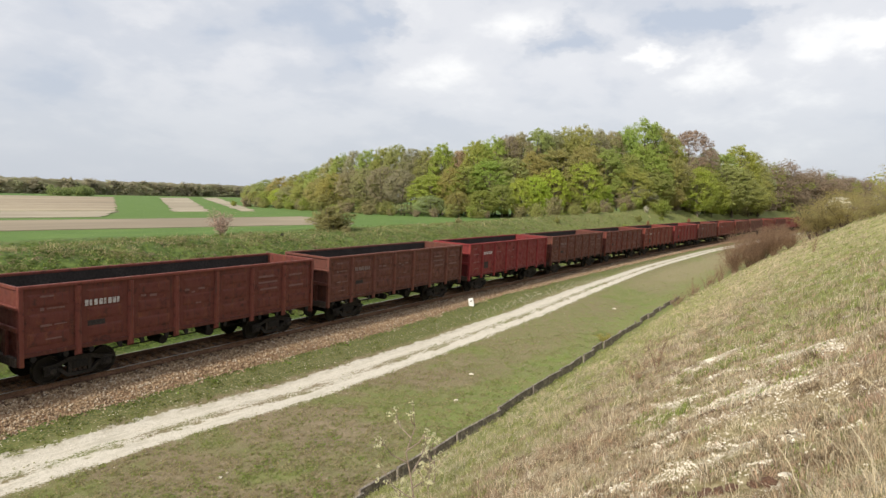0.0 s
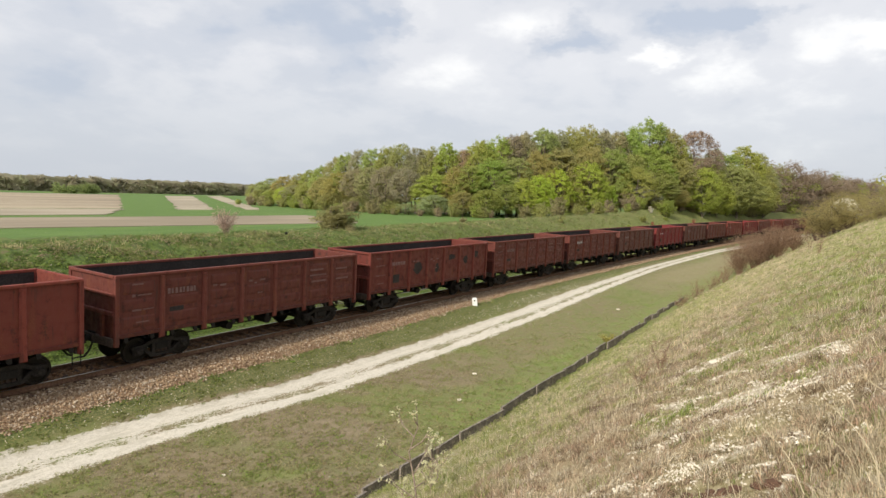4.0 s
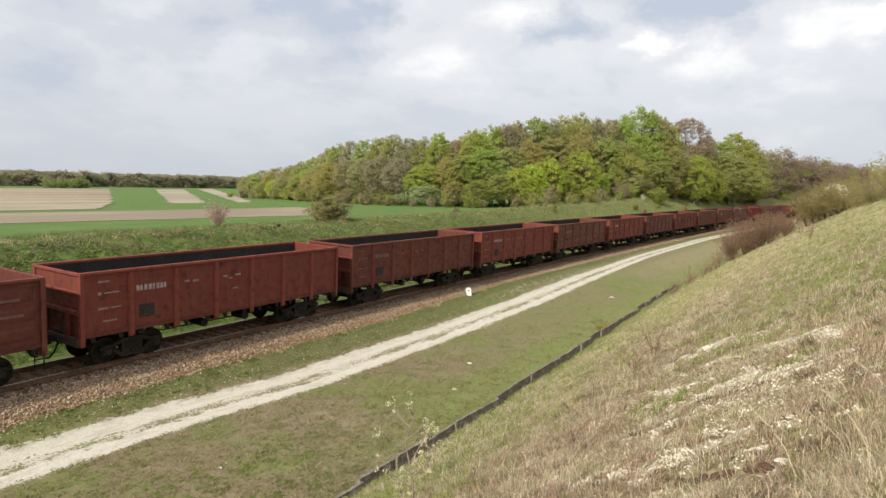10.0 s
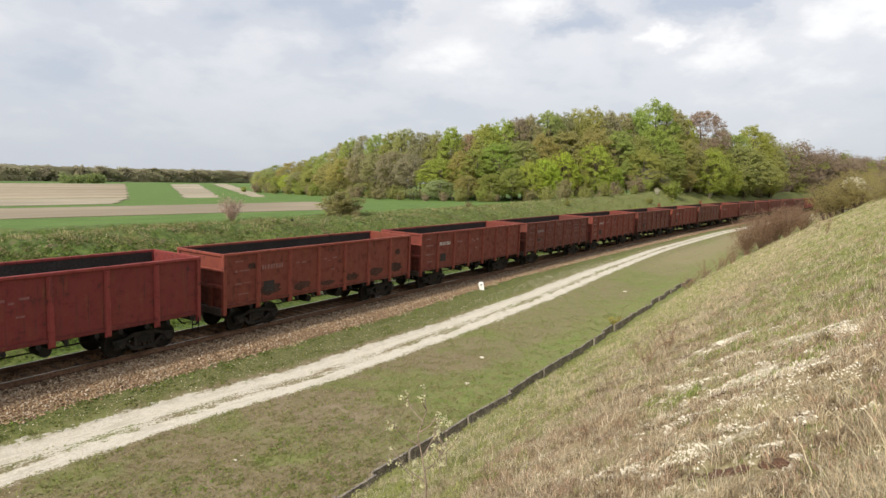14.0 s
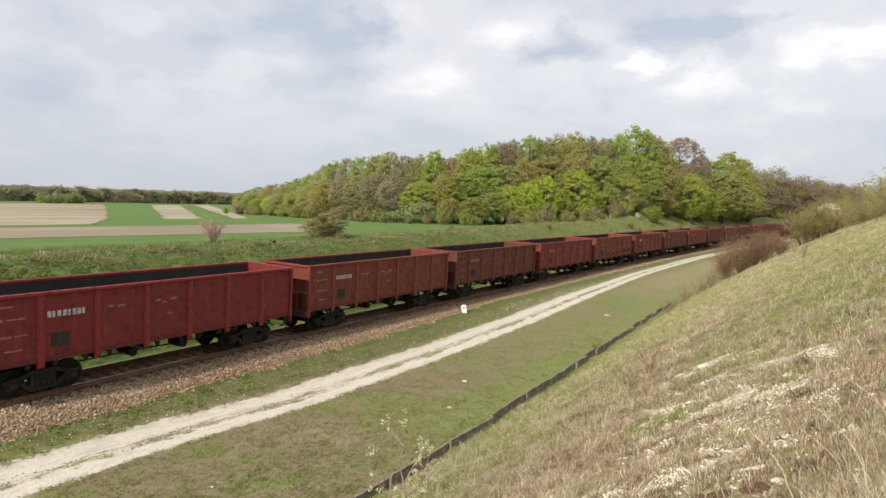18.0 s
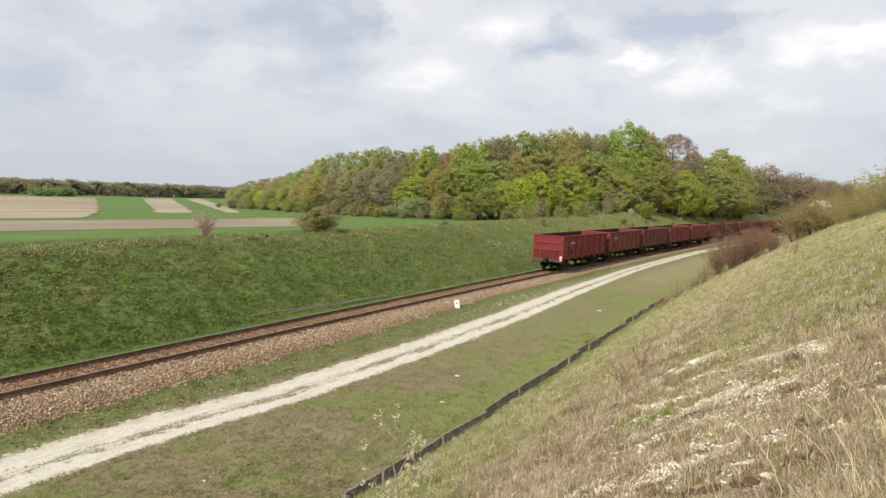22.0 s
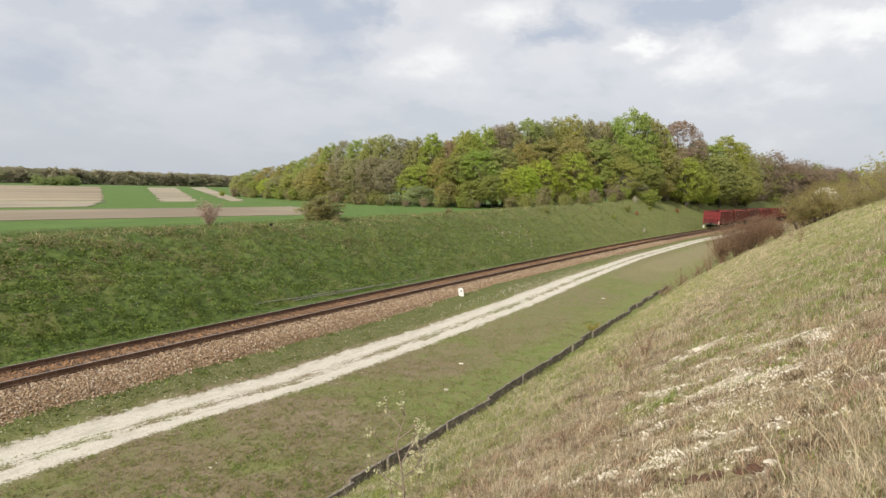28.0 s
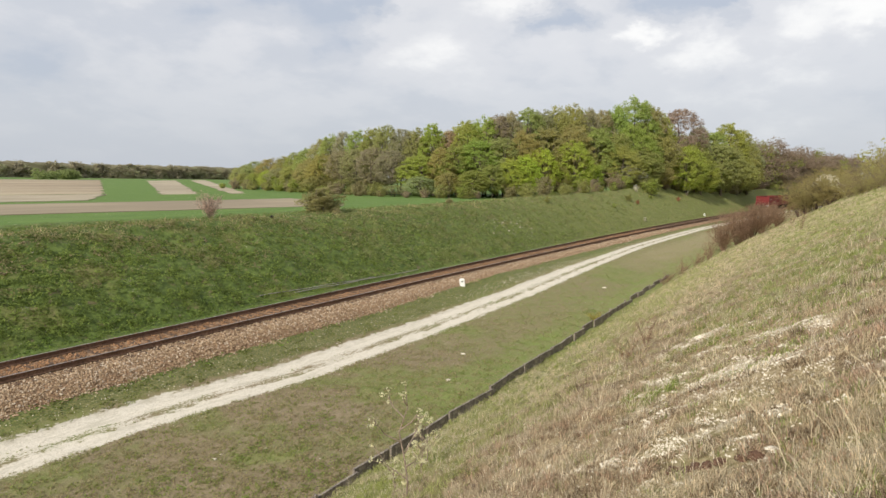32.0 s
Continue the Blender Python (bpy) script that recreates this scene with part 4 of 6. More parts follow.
# ---- fields beyond the cutting ----
def field_material(name, a, b, row):
    """Worked soil or crop: fine rows, patches where it dried pale or stayed damp."""
    n = Nodes(name, 0.95)
    at = n.world()
    n1, n2, n3 = n.noise(0.05, 4, 0.6, at, (0.5, 1.3, 1.0)), n.noise(1.3, 4, 0.6, at, row), n.noise(0.022, 3, 0.6, at, (0.7, 1.0, 1.0))
    col = n.mix(n.span(n2, 0.35, 0.65), a, b)
    col = n.mix(n.span(n1, 0.45, 0.62, 0, 0.6), col, tuple(1.22 * y for y in b))
    col = n.mix(n.span(n3, 0.46, 0.62, 0, 0.6), col, tuple(0.82 * x for x in a))
    n.bump(n2, 0.3, 0.1)
    return n.colour(col)


M_TILTH = field_material("bare_tilth", (0.24, 0.195, 0.135), (0.30, 0.25, 0.18), (0.06, 1.0, 1.0))
M_PALE = field_material("pale_tilth", (0.29, 0.245, 0.175), (0.385, 0.335, 0.25), (0.06, 1.0, 1.0))
M_CROP = field_material("young_corn", (0.070, 0.135, 0.030), (0.100, 0.170, 0.042), (0.3, 1.0, 1.0))
M_STUBBLE = field_material("stubble", (0.25, 0.195, 0.135), (0.34, 0.285, 0.20), (0.2, 1.0, 1.0))


def field(a, b, c, e, mat, lift, label):
    """A four-cornered field laid on the land: a-b is its near edge, c-e its far one."""
    n, m = 10, 40
    u, v = np.meshgrid(np.linspace(0, 1, n), np.linspace(0, 1, m) ** 1.6, indexing="ij")
    u, v = u.ravel(), v.ravel()
    p = [((1 - u) * (1 - v) * a[k] + u * (1 - v) * b[k] + u * v * c[k] + (1 - u) * v * e[k]) for k in (0, 1)]
    p[1] = p[1] + 0.5 * waves(p[0], p[1], 9.0, 17)
    p[0] = p[0] + 0.6 * waves(p[1], p[0], 7.0, 18)
    s, d = along(*p)
    z = np.maximum(ground_z(*p), section(s, d)) + lift - np.where((v == 0) | (v == 1), 0.4, 0.0)
    i, j = np.meshgrid(np.arange(n - 1), np.arange(m - 1), indexing="ij")
    q = (i * m + j).ravel()
    ob = new("field", from_arrays("field", np.stack([*p, z], 1), np.stack([q, q + m, q + m + 1, q + 1], 1), mat))
    return tagged(ob, label, kind="structure")


field((-90, 42.0), (36, 24.2), (50, 47.5), (-90, 51), M_TILTH, 0.05, "bare brown ploughed strip")
field((-140, 53), (23, 54), (39, 78), (-140, 78), M_PALE, 0.08, "pale harrowed strip of field")
field((-140, 79), (40, 80), (200, 358), (-60, 358), M_STUBBLE, 0.06, "dull stubble field")
field((46, 73.5), (53, 73), (270, 383), (218, 339), M_PALE, 0.08, "narrow bare strip between green corn")
field((60, 72.8), (63.5, 72.8), (344, 446), (303, 412), M_PALE, 0.08, "narrow bare strip beside the wood")
field((-60, 372), (165, 378), (200, 470), (-60, 470), M_CROP, 0.10, "green corn before the distant wood")


# ---- trees ----
def leaf_cloud(r, centres, radii, per, size, flat=0.0):
    """Small leaf-shaped faces in clumps. Returns places and faces."""
    n = len(centres) * per
    c = np.repeat(np.asarray(centres, float), per, 0)
    q = np.repeat(np.asarray(radii, float), per)
    u = r.normal(size=(n, 3))
    u /= np.linalg.norm(u, axis=1)[:, None]
    u[:, 2] = np.where(u[:, 2] < -0.3, u[:, 2] * 0.5, u[:, 2])
    p = c + u * (q * r.uniform(0.45, 1.08, n) ** 0.7)[:, None] * np.array([1, 1, 0.8])
    nrm = u * (0.9 - 0.6 * flat) + r.normal(size=(n, 3)) * 0.32 + np.array([-0.15, 0.0, 0.30 + flat])
    nrm /= np.linalg.norm(nrm, axis=1)[:, None]
    t = np.cross(nrm, r.normal(size=(n, 3)))
    t /= np.linalg.norm(t, axis=1)[:, None] + 1e-9
    b = np.cross(nrm, t)
    L = (size * r.uniform(0.6, 1.35, n))[:, None]
    co = np.stack([p - t * L, p + t * L * 0.6 - b * L * 0.75 + nrm * L * 0.15, p + t * L * 0.8 + b * L * 0.55], 1).reshape(-1, 3)
    f = (np.arange(n)[:, None] * 3 + np.arange(3)[None])
    nn = nrm + np.array([0, 0, 0.3])
    return co, f, np.repeat(nn, 3, 0)


def crown_shape(r, tall, wide, base, n):
    """Clump centres filling an uneven crown."""
    out, rad = [], []
    k = 0
    lobes = [(r.uniform(0, 6.28), r.uniform(0.2, 1.0), r.uniform(0.75, 1.15)) for _ in range(7)]
    while len(out) < n and k < 4000:
        k += 1
        u = r.normal(size=3)
        u /= np.linalg.norm(u)
        m = r.uniform(0.55, 1.0) ** 0.5
        a = math.atan2(u[1], u[0])
        stretch = 1.0
        for la, lz, ls in lobes:
            stretch += 0.28 * (ls - 0.9) * max(0, math.cos(a - la)) * 2
        h = (u[2] * m * 0.5 + 0.5)
        w = wide * stretch * (0.55 + 0.45 * math.sin(min(1, h * 1.25 + 0.12) * 3.14159 * 0.62 + 0.5))
        out.append((u[0] * m * w, u[1] * m * w, base + h * (tall - base)))
        rad.append(r.uniform(0.10, 0.19) * wide)
    return out, rad


def tree_meshes(seed, tall, wide, base, clumps, per, size, thin=1.0):
    """Trunk with limbs, and crown, as two meshes."""
    r = np.random.RandomState(seed)
    cs, rad = crown_shape(r, tall, wide, base, clumps)
    bm = bmesh.new()
    lean = r.uniform(-0.04, 0.04, 2) * tall
    top = Vector((lean[0], lean[1], base + (tall - base) * 0.72))
    pts = [Vector((0, 0, -0.4)), Vector((lean[0] * 0.1, lean[1] * 0.1, base * 0.5)), Vector((lean[0] * 0.4, lean[1] * 0.3, base)), top]
    tube(bm, pts, 0.017 * tall * thin, 7, 0.25)
    for k in range(min(16, len(cs))):
        c = Vector(cs[k * len(cs) // 16 if len(cs) >= 16 else k])
        st = pts[1].lerp(top, min(0.92, max(0.12, (c.z - base) / (tall - base) * 0.75)))
        mid = st.lerp(c, 0.5) + Vector((0, 0, -0.03 * tall))
        tube(bm, [st, mid, c], 0.0065 * tall * thin, 4, 0.3)
    trunk = mesh_of("trunk", bm, M_BARK)
    co, f, nn = leaf_cloud(r, cs, rad, per, size)
    mid = np.array([0, 0, base + (tall - base) * 0.4])
    out = co - mid
    out[:, 2] = np.maximum(out[:, 2], 0.15 * tall)
    nn = nn * 0.42 + out / (np.linalg.norm(out, axis=1)[:, None] + 1e-6) * 1.0
    return trunk, soft_mesh("crown", co, f, nn, M_LEAF)


TREES = [tree_meshes(20 + k, 18, w, b, n, p, sz) for k, (w, b, n, p, sz) in enumerate((
    (5.2, 1.4, 440, 36, 0.175), (4.6, 2.0, 420, 36, 0.17), (5.6, 1.2, 460, 36, 0.175), (4.3, 2.4, 400, 36, 0.17), (6.0, 1.8, 470, 36, 0.18)))]
BUDDING = [tree_meshes(40 + k, 18, w, b, n, p, sz, 0.9) for k, (w, b, n, p, sz) in enumerate((
    (4.7, 5.2, 420, 32, 0.14), (4.2, 4.4, 400, 32, 0.135), (5.1, 5.8, 440, 32, 0.14)))]


def shrub_meshes(seed, stems, per, size):
    """A shrub of fanned stems with leaf tufts along them, 4 m tall, as two meshes."""
    r = np.random.RandomState(seed)
    bm, cs, rad = bmesh.new(), [], []
    for k in range(stems):
        a, lean, h = r.uniform(0, 6.28), r.uniform(0.05, 0.75), r.uniform(2.0, 4.0)
        foot = Vector((0.3 * math.cos(a), 0.3 * math.sin(a), -0.2))
        tip = Vector((math.cos(a) * lean * 2.4, math.sin(a) * lean * 2.4, h * (1.05 - 0.25 * lean)))
        mid = foot.lerp(tip, 0.5) + Vector((r.uniform(-0.2, 0.2), r.uniform(-0.2, 0.2), 0.25))
        tube(bm, [foot, mid, tip], 0.03, 4, 0.3)
        for f in r.uniform(0.12, 1.0, 11):
            p = foot.lerp(mid, f * 2) if f < 0.5 else mid.lerp(tip, f * 2 - 1)
            q = 0.55 * (1.15 - f * 0.6)
            cs.append(tuple(p + Vector(r.normal(size=3) * 0.28 * q)))
            rad.append(q * r.uniform(0.45, 0.95))
    co, f, nn = leaf_cloud(r, cs, rad, per, size)
    out = co - np.array([0, 0, 0.8])
    return mesh_of("trunk", bm, M_BARK), soft_mesh("crown", co, f, nn * 0.5 + out / (np.linalg.norm(out, axis=1)[:, None] + 1e-6), M_LEAF)


SHRUBS = [shrub_meshes(60 + k, n, 26, 0.075) for k, n in enumerate((22, 18, 26, 20))]
SPANS = {id(m[1]): w for m, w in zip(TREES + BUDDING, (5.2, 4.6, 5.6, 4.3, 6.0, 4.7, 4.2, 5.1))}


def plant(kinds, k, x, y, height, ref, colour, label, category, group, name="tree", sink=0.1, wide=1.0):
    trunk, crown = kinds[k % len(kinds)]
    z = float(ground_z([x], [y])[0]) - sink
    q = height / ref
    e = new(name)
    e.matrix_basis = pose(x, y, z, 0, 0, random.uniform(0, 360)) @ Matrix.Diagonal((q * wide, q * wide, q, 1))
    t = share("trunk", trunk, e)
    c = share("crown", crown, e)
    c.color = (*colour, 1)
    t.color = (1, 1, 1, 1)
    return tagged(e, label, category, group)


LIME, LEAFY, OLIVE = (0.42, 0.485, 0.105), (0.335, 0.385, 0.105), (0.35, 0.36, 0.135)
BUD, PURPLE, HAZEL = (0.35, 0.32, 0.175), (0.35, 0.295, 0.20), (0.345, 0.35, 0.13)
TONE = {LIME: "bright yellow-green", LEAFY: "fresh green", OLIVE: "olive-green", BUD: "brownish budding", PURPLE: "purplish-brown budding", HAZEL: "yellowish-brown budding"}

# the wood's back line: x, y and height of the tree tops over the rails
EDGE = ((103, 122, 10.2), (101, 112, 11.6), (96, 96, 12.6), (89, 80, 15.0), (86, 70, 17.0), (83, 60, 17.2), (80, 50, 16.9), (82, 41, 17.0),
        (84, 36, 17.6), (88, 32, 18.8), (92, 28, 20.4), (101, 24, 21.4), (108, 20.5, 21.8), (117, 16, 24.2), (123, 13.0, 23.0), (130, 9.5, 23.0), (141, 5.5, 19.5), (162, 2.5, 21.8), (188, -0.5, 20.0))
_e = np.array(EDGE)
_run = np.concatenate([[0], np.cumsum(np.hypot(*np.diff(_e[:, :2], axis=0).T))])
_r = random.Random(5)


def wood_row(back, gap, share_h, palette, start=0.0, jitter=1.5, stop=None):
    """Trees along the wood's edge, set back by so many metres."""
    u = start
    k = 0
    while u < (stop or _run[-1]):
        x, y, top = (np.interp(u, _run, _e[:, i]) for i in range(3))
        i = min(max(int(np.searchsorted(_run, u)), 1), len(_run) - 1)
        t = _e[i, :2] - _e[i - 1, :2]
        t = t / np.hypot(*t)
        nx, ny = -t[1], t[0]
        if nx * 0.62 + ny * 0.78 < 0:
            nx, ny = -nx, -ny
        px, py = x + nx * back + _r.uniform(-jitter, jitter), y + ny * back + _r.uniform(-jitter, jitter)
        z = float(ground_z([px], [py])[0])
        choice = palette(float(np.interp(u, _run, np.arange(len(_run)))))
        c, kinds = choice[_r.randrange(len(choice))] if choice else (None, None)
        if c is None:
            u += gap
            continue
        h = max(3.0, (top - z) * share_h * _r.uniform(0.95, 1.06))
        jit = tuple(v * _r.uniform(0.88, 1.12) for v in c)
        plant(kinds, _r.randrange(9), px, py, h, 18.0, jit, "%s broadleaf tree in the edge of the wood" % TONE[c], "tree", "trees of the wood", wide=_r.uniform(0.9, 1.2) * (1.25 if h < 11 else 1.0))
        u += gap * _r.uniform(0.8, 1.2)
        k += 1


SAGE_LEAF, BLOSSOM = (0.37, 0.385, 0.19), (0.50, 0.43, 0.36)
TONE.update({SAGE_LEAF: "pale grey-green", BLOSSOM: "pinkish-white blossoming"})
G, L, O, B, P, H = (LEAFY, TREES), (LIME, TREES), (OLIVE, TREES), (BUD, BUDDING), (PURPLE, BUDDING), (HAZEL, TREES)
S, K = (SAGE_LEAF, TREES), (BLOSSOM, BUDDING)
# stands of the wood along its edge: up to which point of EDGE, and their trees
STANDS = ((3.2, (G, O, H)), (5.0, (P, P, B, O)), (7.1, (P, B, O, O)), (9.4, (G, G, O)), (12.3, (O, O, B, H)), (13.6, (G, G, O)), (16.2, (P, B, G, O)), (99, (B, G, O)))


def upper(i):
    return next(a for e, a in STANDS if i <= e)


# trees of the wood's edge, storey by storey: x, y, height, half the crown's width, kind
TALL_WEST = ((104.8, 120.4, 6.5, 2.9, O), (103.2, 113.4, 7.6, 3.2, O), (100.6, 104.3, 8.3, 3.2, H), (97.9, 96.5, 8.8, 2.9, O), (95.1, 89.8, 9.6, 2.9, G), (91.9, 82.8, 10.4, 2.8, O),
             (90.6, 77.7, 12.1, 2.8, O), (89.2, 73.2, 13.0, 2.5, G), (88.0, 68.9, 13.5, 2.3, P), (86.5, 63.6, 13.5, 2.8, O), (85.2, 58.9, 13.8, 2.4, H), (83.7, 53.9, 14.1, 2.6, O),
             (83.8, 50.3, 13.2, 2.2, P), (84.5, 47.2, 13.4, 2.4, H), (85.3, 43.8, 14.2, 2.5, G), (86.4, 40.7, 12.8, 2.0, P), (87.8, 37.7, 14.6, 2.8, G), (90.2, 35.2, 15.6, 2.9, G))
TALL_EAST = ((92.4, 33.0, 16.1, 2.4, P), (94.4, 31.0, 16.7, 2.3, B), (97.1, 29.1, 17.8, 2.7, H), (100.8, 27.4, 17.6, 2.4, P), (104.3, 25.7, 18.6, 2.8, O), (108.0, 23.8, 19.4, 3.0, O),
             (112.5, 21.5, 18.8, 2.3, P), (116.2, 19.6, 18.7, 2.2, P), (119.6, 17.8, 19.7, 2.6, G), (124.1, 15.5, 21.9, 4.3, G), (128.4, 13.2, 20.1, 3.2, O), (132.6, 11.1, 18.0, 2.7, G),
             (140.0, 8.1, 19.1, 4.4, P), (149.3, 5.7, 15.7, 2.3, B), (161.1, 3.9, 15.3, 4.0, G), (176.3, 2.0, 18.7, 4.3, G), (190.0, 0.2, 17.7, 4.0, O), (192.2, -2.1, 15.0, 3.3, B))
MID_WEST = ((99.9, 113.7, 4.4, 2.8, O), (97.9, 105.9, 4.7, 2.8, G), (94.3, 94.8, 5.6, 3.0, B), (91.3, 87.5, 6.2, 2.5, H), (87.0, 78.3, 7.4, 2.9, O), (85.1, 72.1, 8.6, 2.9, O),
            (83.0, 65.4, 9.1, 2.4, P), (81.3, 60.0, 9.3, 2.4, B), (79.7, 54.6, 9.4, 2.5, P), (77.6, 48.3, 8.8, 2.3, P), (78.9, 42.2, 7.8, 3.1, G), (79.9, 38.5, 9.1, 2.1, O),
            (81.0, 35.7, 9.5, 2.6, G), (83.5, 32.5, 10.7, 3.2, G), (86.9, 29.2, 11.3, 2.9, O))
MID_EAST = ((90.0, 26.5, 12.6, 3.0, H), (95.5, 24.2, 13.6, 3.2, O), (101.9, 21.2, 14.5, 3.3, O), (107.7, 18.4, 14.3, 3.4, H), (113.5, 15.5, 13.1, 3.0, O), (118.6, 13.0, 14.7, 3.9, G),
            (124.7, 10.1, 12.8, 3.2, O), (129.5, 8.1, 11.0, 2.5, B), (141.5, 4.6, 11.9, 3.0, G), (157.4, 2.4, 13.2, 4.0, H), (178.0, 0.1, 14.0, 4.1, O), (185.2, -2.5, 11.9, 3.2, O))
LOW_WEST = ((93.4, 98.8, 5.0, 1.7, L), (82.1, 71.0, 3.8, 2.8, H), (78.9, 61.3, 3.2, 1.8, O), (74.7, 39.7, 3.8, 2.3, S), (73.7, 44.7, 2.2, 1.9, B), (76.1, 34.6, 4.6, 1.7, O),
            (78.3, 30.9, 5.0, 2.3, G), (80.9, 28.3, 6.1, 2.0, G), (83.5, 25.9, 7.3, 2.1, L), (85.8, 24.3, 7.9, 2.1, L), (89.7, 22.8, 9.3, 2.4, L), (93.6, 21.1, 6.6, 2.1, H))
LOW_EAST = ((97.3, 19.4, 11.0, 3.0, L), (101.4, 17.5, 7.5, 2.3, L), (109.6, 13.7, 9.4, 3.5, H), (115.7, 10.8, 8.3, 3.3, H), (120.5, 8.6, 5.2, 2.7, O), (132.1, 4.5, 11.1, 3.1, L),
            (142.5, 3.1, 9.2, 2.7, G), (159.3, 1.0, 13.0, 4.1, H), (176.8, -0.9, 10.1, 3.6, O), (91.6, 22.0, 4.1, 2.0, B), (106.3, 15.3, 5.3, 2.0, B), (97.2, 19.5, 4.5, 1.9, H), (111.4, 12.9, 5.4, 3.2, K))
for storey in (TALL_WEST, TALL_EAST, MID_WEST, MID_EAST, LOW_WEST, LOW_EAST):
    for x, y, h, half, (c, kinds) in storey:
        k = _r.randrange(len(kinds))
        jit = tuple(v * _r.uniform(0.9, 1.1) for v in c)
        plant(kinds, k, x, y, h * 1.01, 18.0, jit, "%s broadleaf tree in the edge of the wood" % TONE[c], "tree", "trees of the wood", wide=half * 1.32 * 18 / (SPANS[id(kinds[k][1])] * h))
# the wood behind them
wood_row(11.0, 5.0, 0.93, upper, 1.0)
wood_row(19.0, 9.0, 0.95, upper, 3.0)


def undergrowth():
    """Bushes along the foot of the wood and on the cutting's shoulder."""
    for u in np.arange(0, _run[-1], 2.6):
        x, y = (np.interp(u, _run, _e[:, i]) for i in (0, 1))
        px, py = x - 8.5 + _r.uniform(-2.5, 2.0), y - 7.0 + _r.uniform(-2.0, 2.5)
        s, d = (float(v[0]) for v in along([px], [py]))
        if d < 10.5:
            continue
        c = _r.choice((OLIVE, LEAFY, HAZEL, BUD, PURPLE))
        plant(SHRUBS, _r.randrange(9), px, py, _r.uniform(1.2, 3.4), 4.0, c, "%s bush at the foot of the wood" % TONE[c], "bush", "bushes along the wood", "bush", wide=_r.uniform(1.2, 2.0))


undergrowth()
SHOULDER = ((60, 13.5, 2.6, OLIVE), (66, 14, 3.2, BUD), (72, 13, 2.0, OLIVE), (79, 12.6, 2.4, HAZEL), (85, 13.5, 2.8, PURPLE), (92, 12.6, 1.7, LEAFY), (97, 14.5, 3.2, PURPLE),
            (104, 15.5, 3.6, LEAFY), (112, 15.5, 4.2, LIME), (119, 13.5, 4.6, OLIVE), (122, 12.4, 3.0, PURPLE), (126, 13.2, 5.6, LIME), (130, 12.2, 3.4, BUD), (133, 13.4, 6.2, LEAFY), (137, 12.0, 4.0, OLIVE), (141, 12.6, 6.4, LIME),
            (145, 11.4, 4.4, HAZEL), (149, 12.0, 6.0, OLIVE), (153, 10.6, 4.2, LIME), (157, 11.4, 6.2, LEAFY), (162, 10.4, 5.2, HAZEL), (167, 11.0, 6.6, OLIVE), (173, 10.2, 5.6, BUD), (180, 10.4, 7.0, OLIVE), (188, 10.0, 6.6, HAZEL))
for k, (s, d, h, c) in enumerate(SHOULDER):
    x, y, _z = (float(v) for v in track(s, d))
    plant(SHRUBS, k, x, y, h, 4.0, c, "%s bush on the shoulder of the cutting" % TONE[c], "bush", "bushes on the cutting", "bush", wide=1.25 + 0.15 * (k % 4))
RUSSET = (0.40, 0.19, 0.12)
for k, (s, d, h, w) in enumerate(((92.9, 8.4, 0.9, 1.0), (118.9, 8.5, 1.0, 1.3))):
    x, y, _z = (float(v) for v in track(s, d))
    plant(SHRUBS, k, x, y, h, 4.0, RUSSET, "small russet bush on the bank", "bush", "bushes on the cutting", "bush", wide=w)
for k, (s, d, h, c) in enumerate(((79.7, 8.0, 0.8, LEAFY), (90.6, 9.4, 1.2, OLIVE), (59.6, 10.5, 1.0, OLIVE), (38, 12.4, 0.8, BUD), (20, 12.2, 0.7, BUD), (104, 9.5, 0.9, LEAFY))):
    x, y, _z = (float(v) for v in track(s, d))
    plant(SHRUBS, k + 1, x, y, h, 4.0, c, "low %s bush on the bank" % TONE[c], "bush", "bushes on the cutting", "bush", wide=1.7)
WHITE_BLOOM = (0.62, 0.60, 0.52)
for k, (s, d, h) in enumerate(((103, 12.2, 1.5), (85, 4.6, 0.8), (134, 11.0, 3.0), (135.5, 11.4, 2.4))):
    x, y, _z = (float(v) for v in track(s, d))
    plant(SHRUBS, k, x, y, h, 4.0, WHITE_BLOOM, "small blackthorn bush in white blossom", "bush", "blossoming bushes", "bush")
x, y, _z = (float(v) for v in track(112, 17.5))
plant(BUDDING, 1, x, y, 6.0, 18.0, (0.34, 0.26, 0.22), "small tree with pale pinkish blossom", "tree", "trees of the wood", wide=1.7)

# lone bushes on the lip of the cutting
DENSE = [shrub_meshes(67, 34, 34, 0.07)]
plant(DENSE, 0, 20.5, 14.2, 2.3, 4.0, (0.315, 0.295, 0.135), "dense olive-brown bush on the lip of the cutting", "bush", "", "bush", wide=2.5)
plant(SHRUBS, 0, 22.6, 14.6, 1.7, 4.0, (0.27, 0.27, 0.10), "low olive-green bush on the lip of the cutting", "bush", "", "bush", wide=1.3)


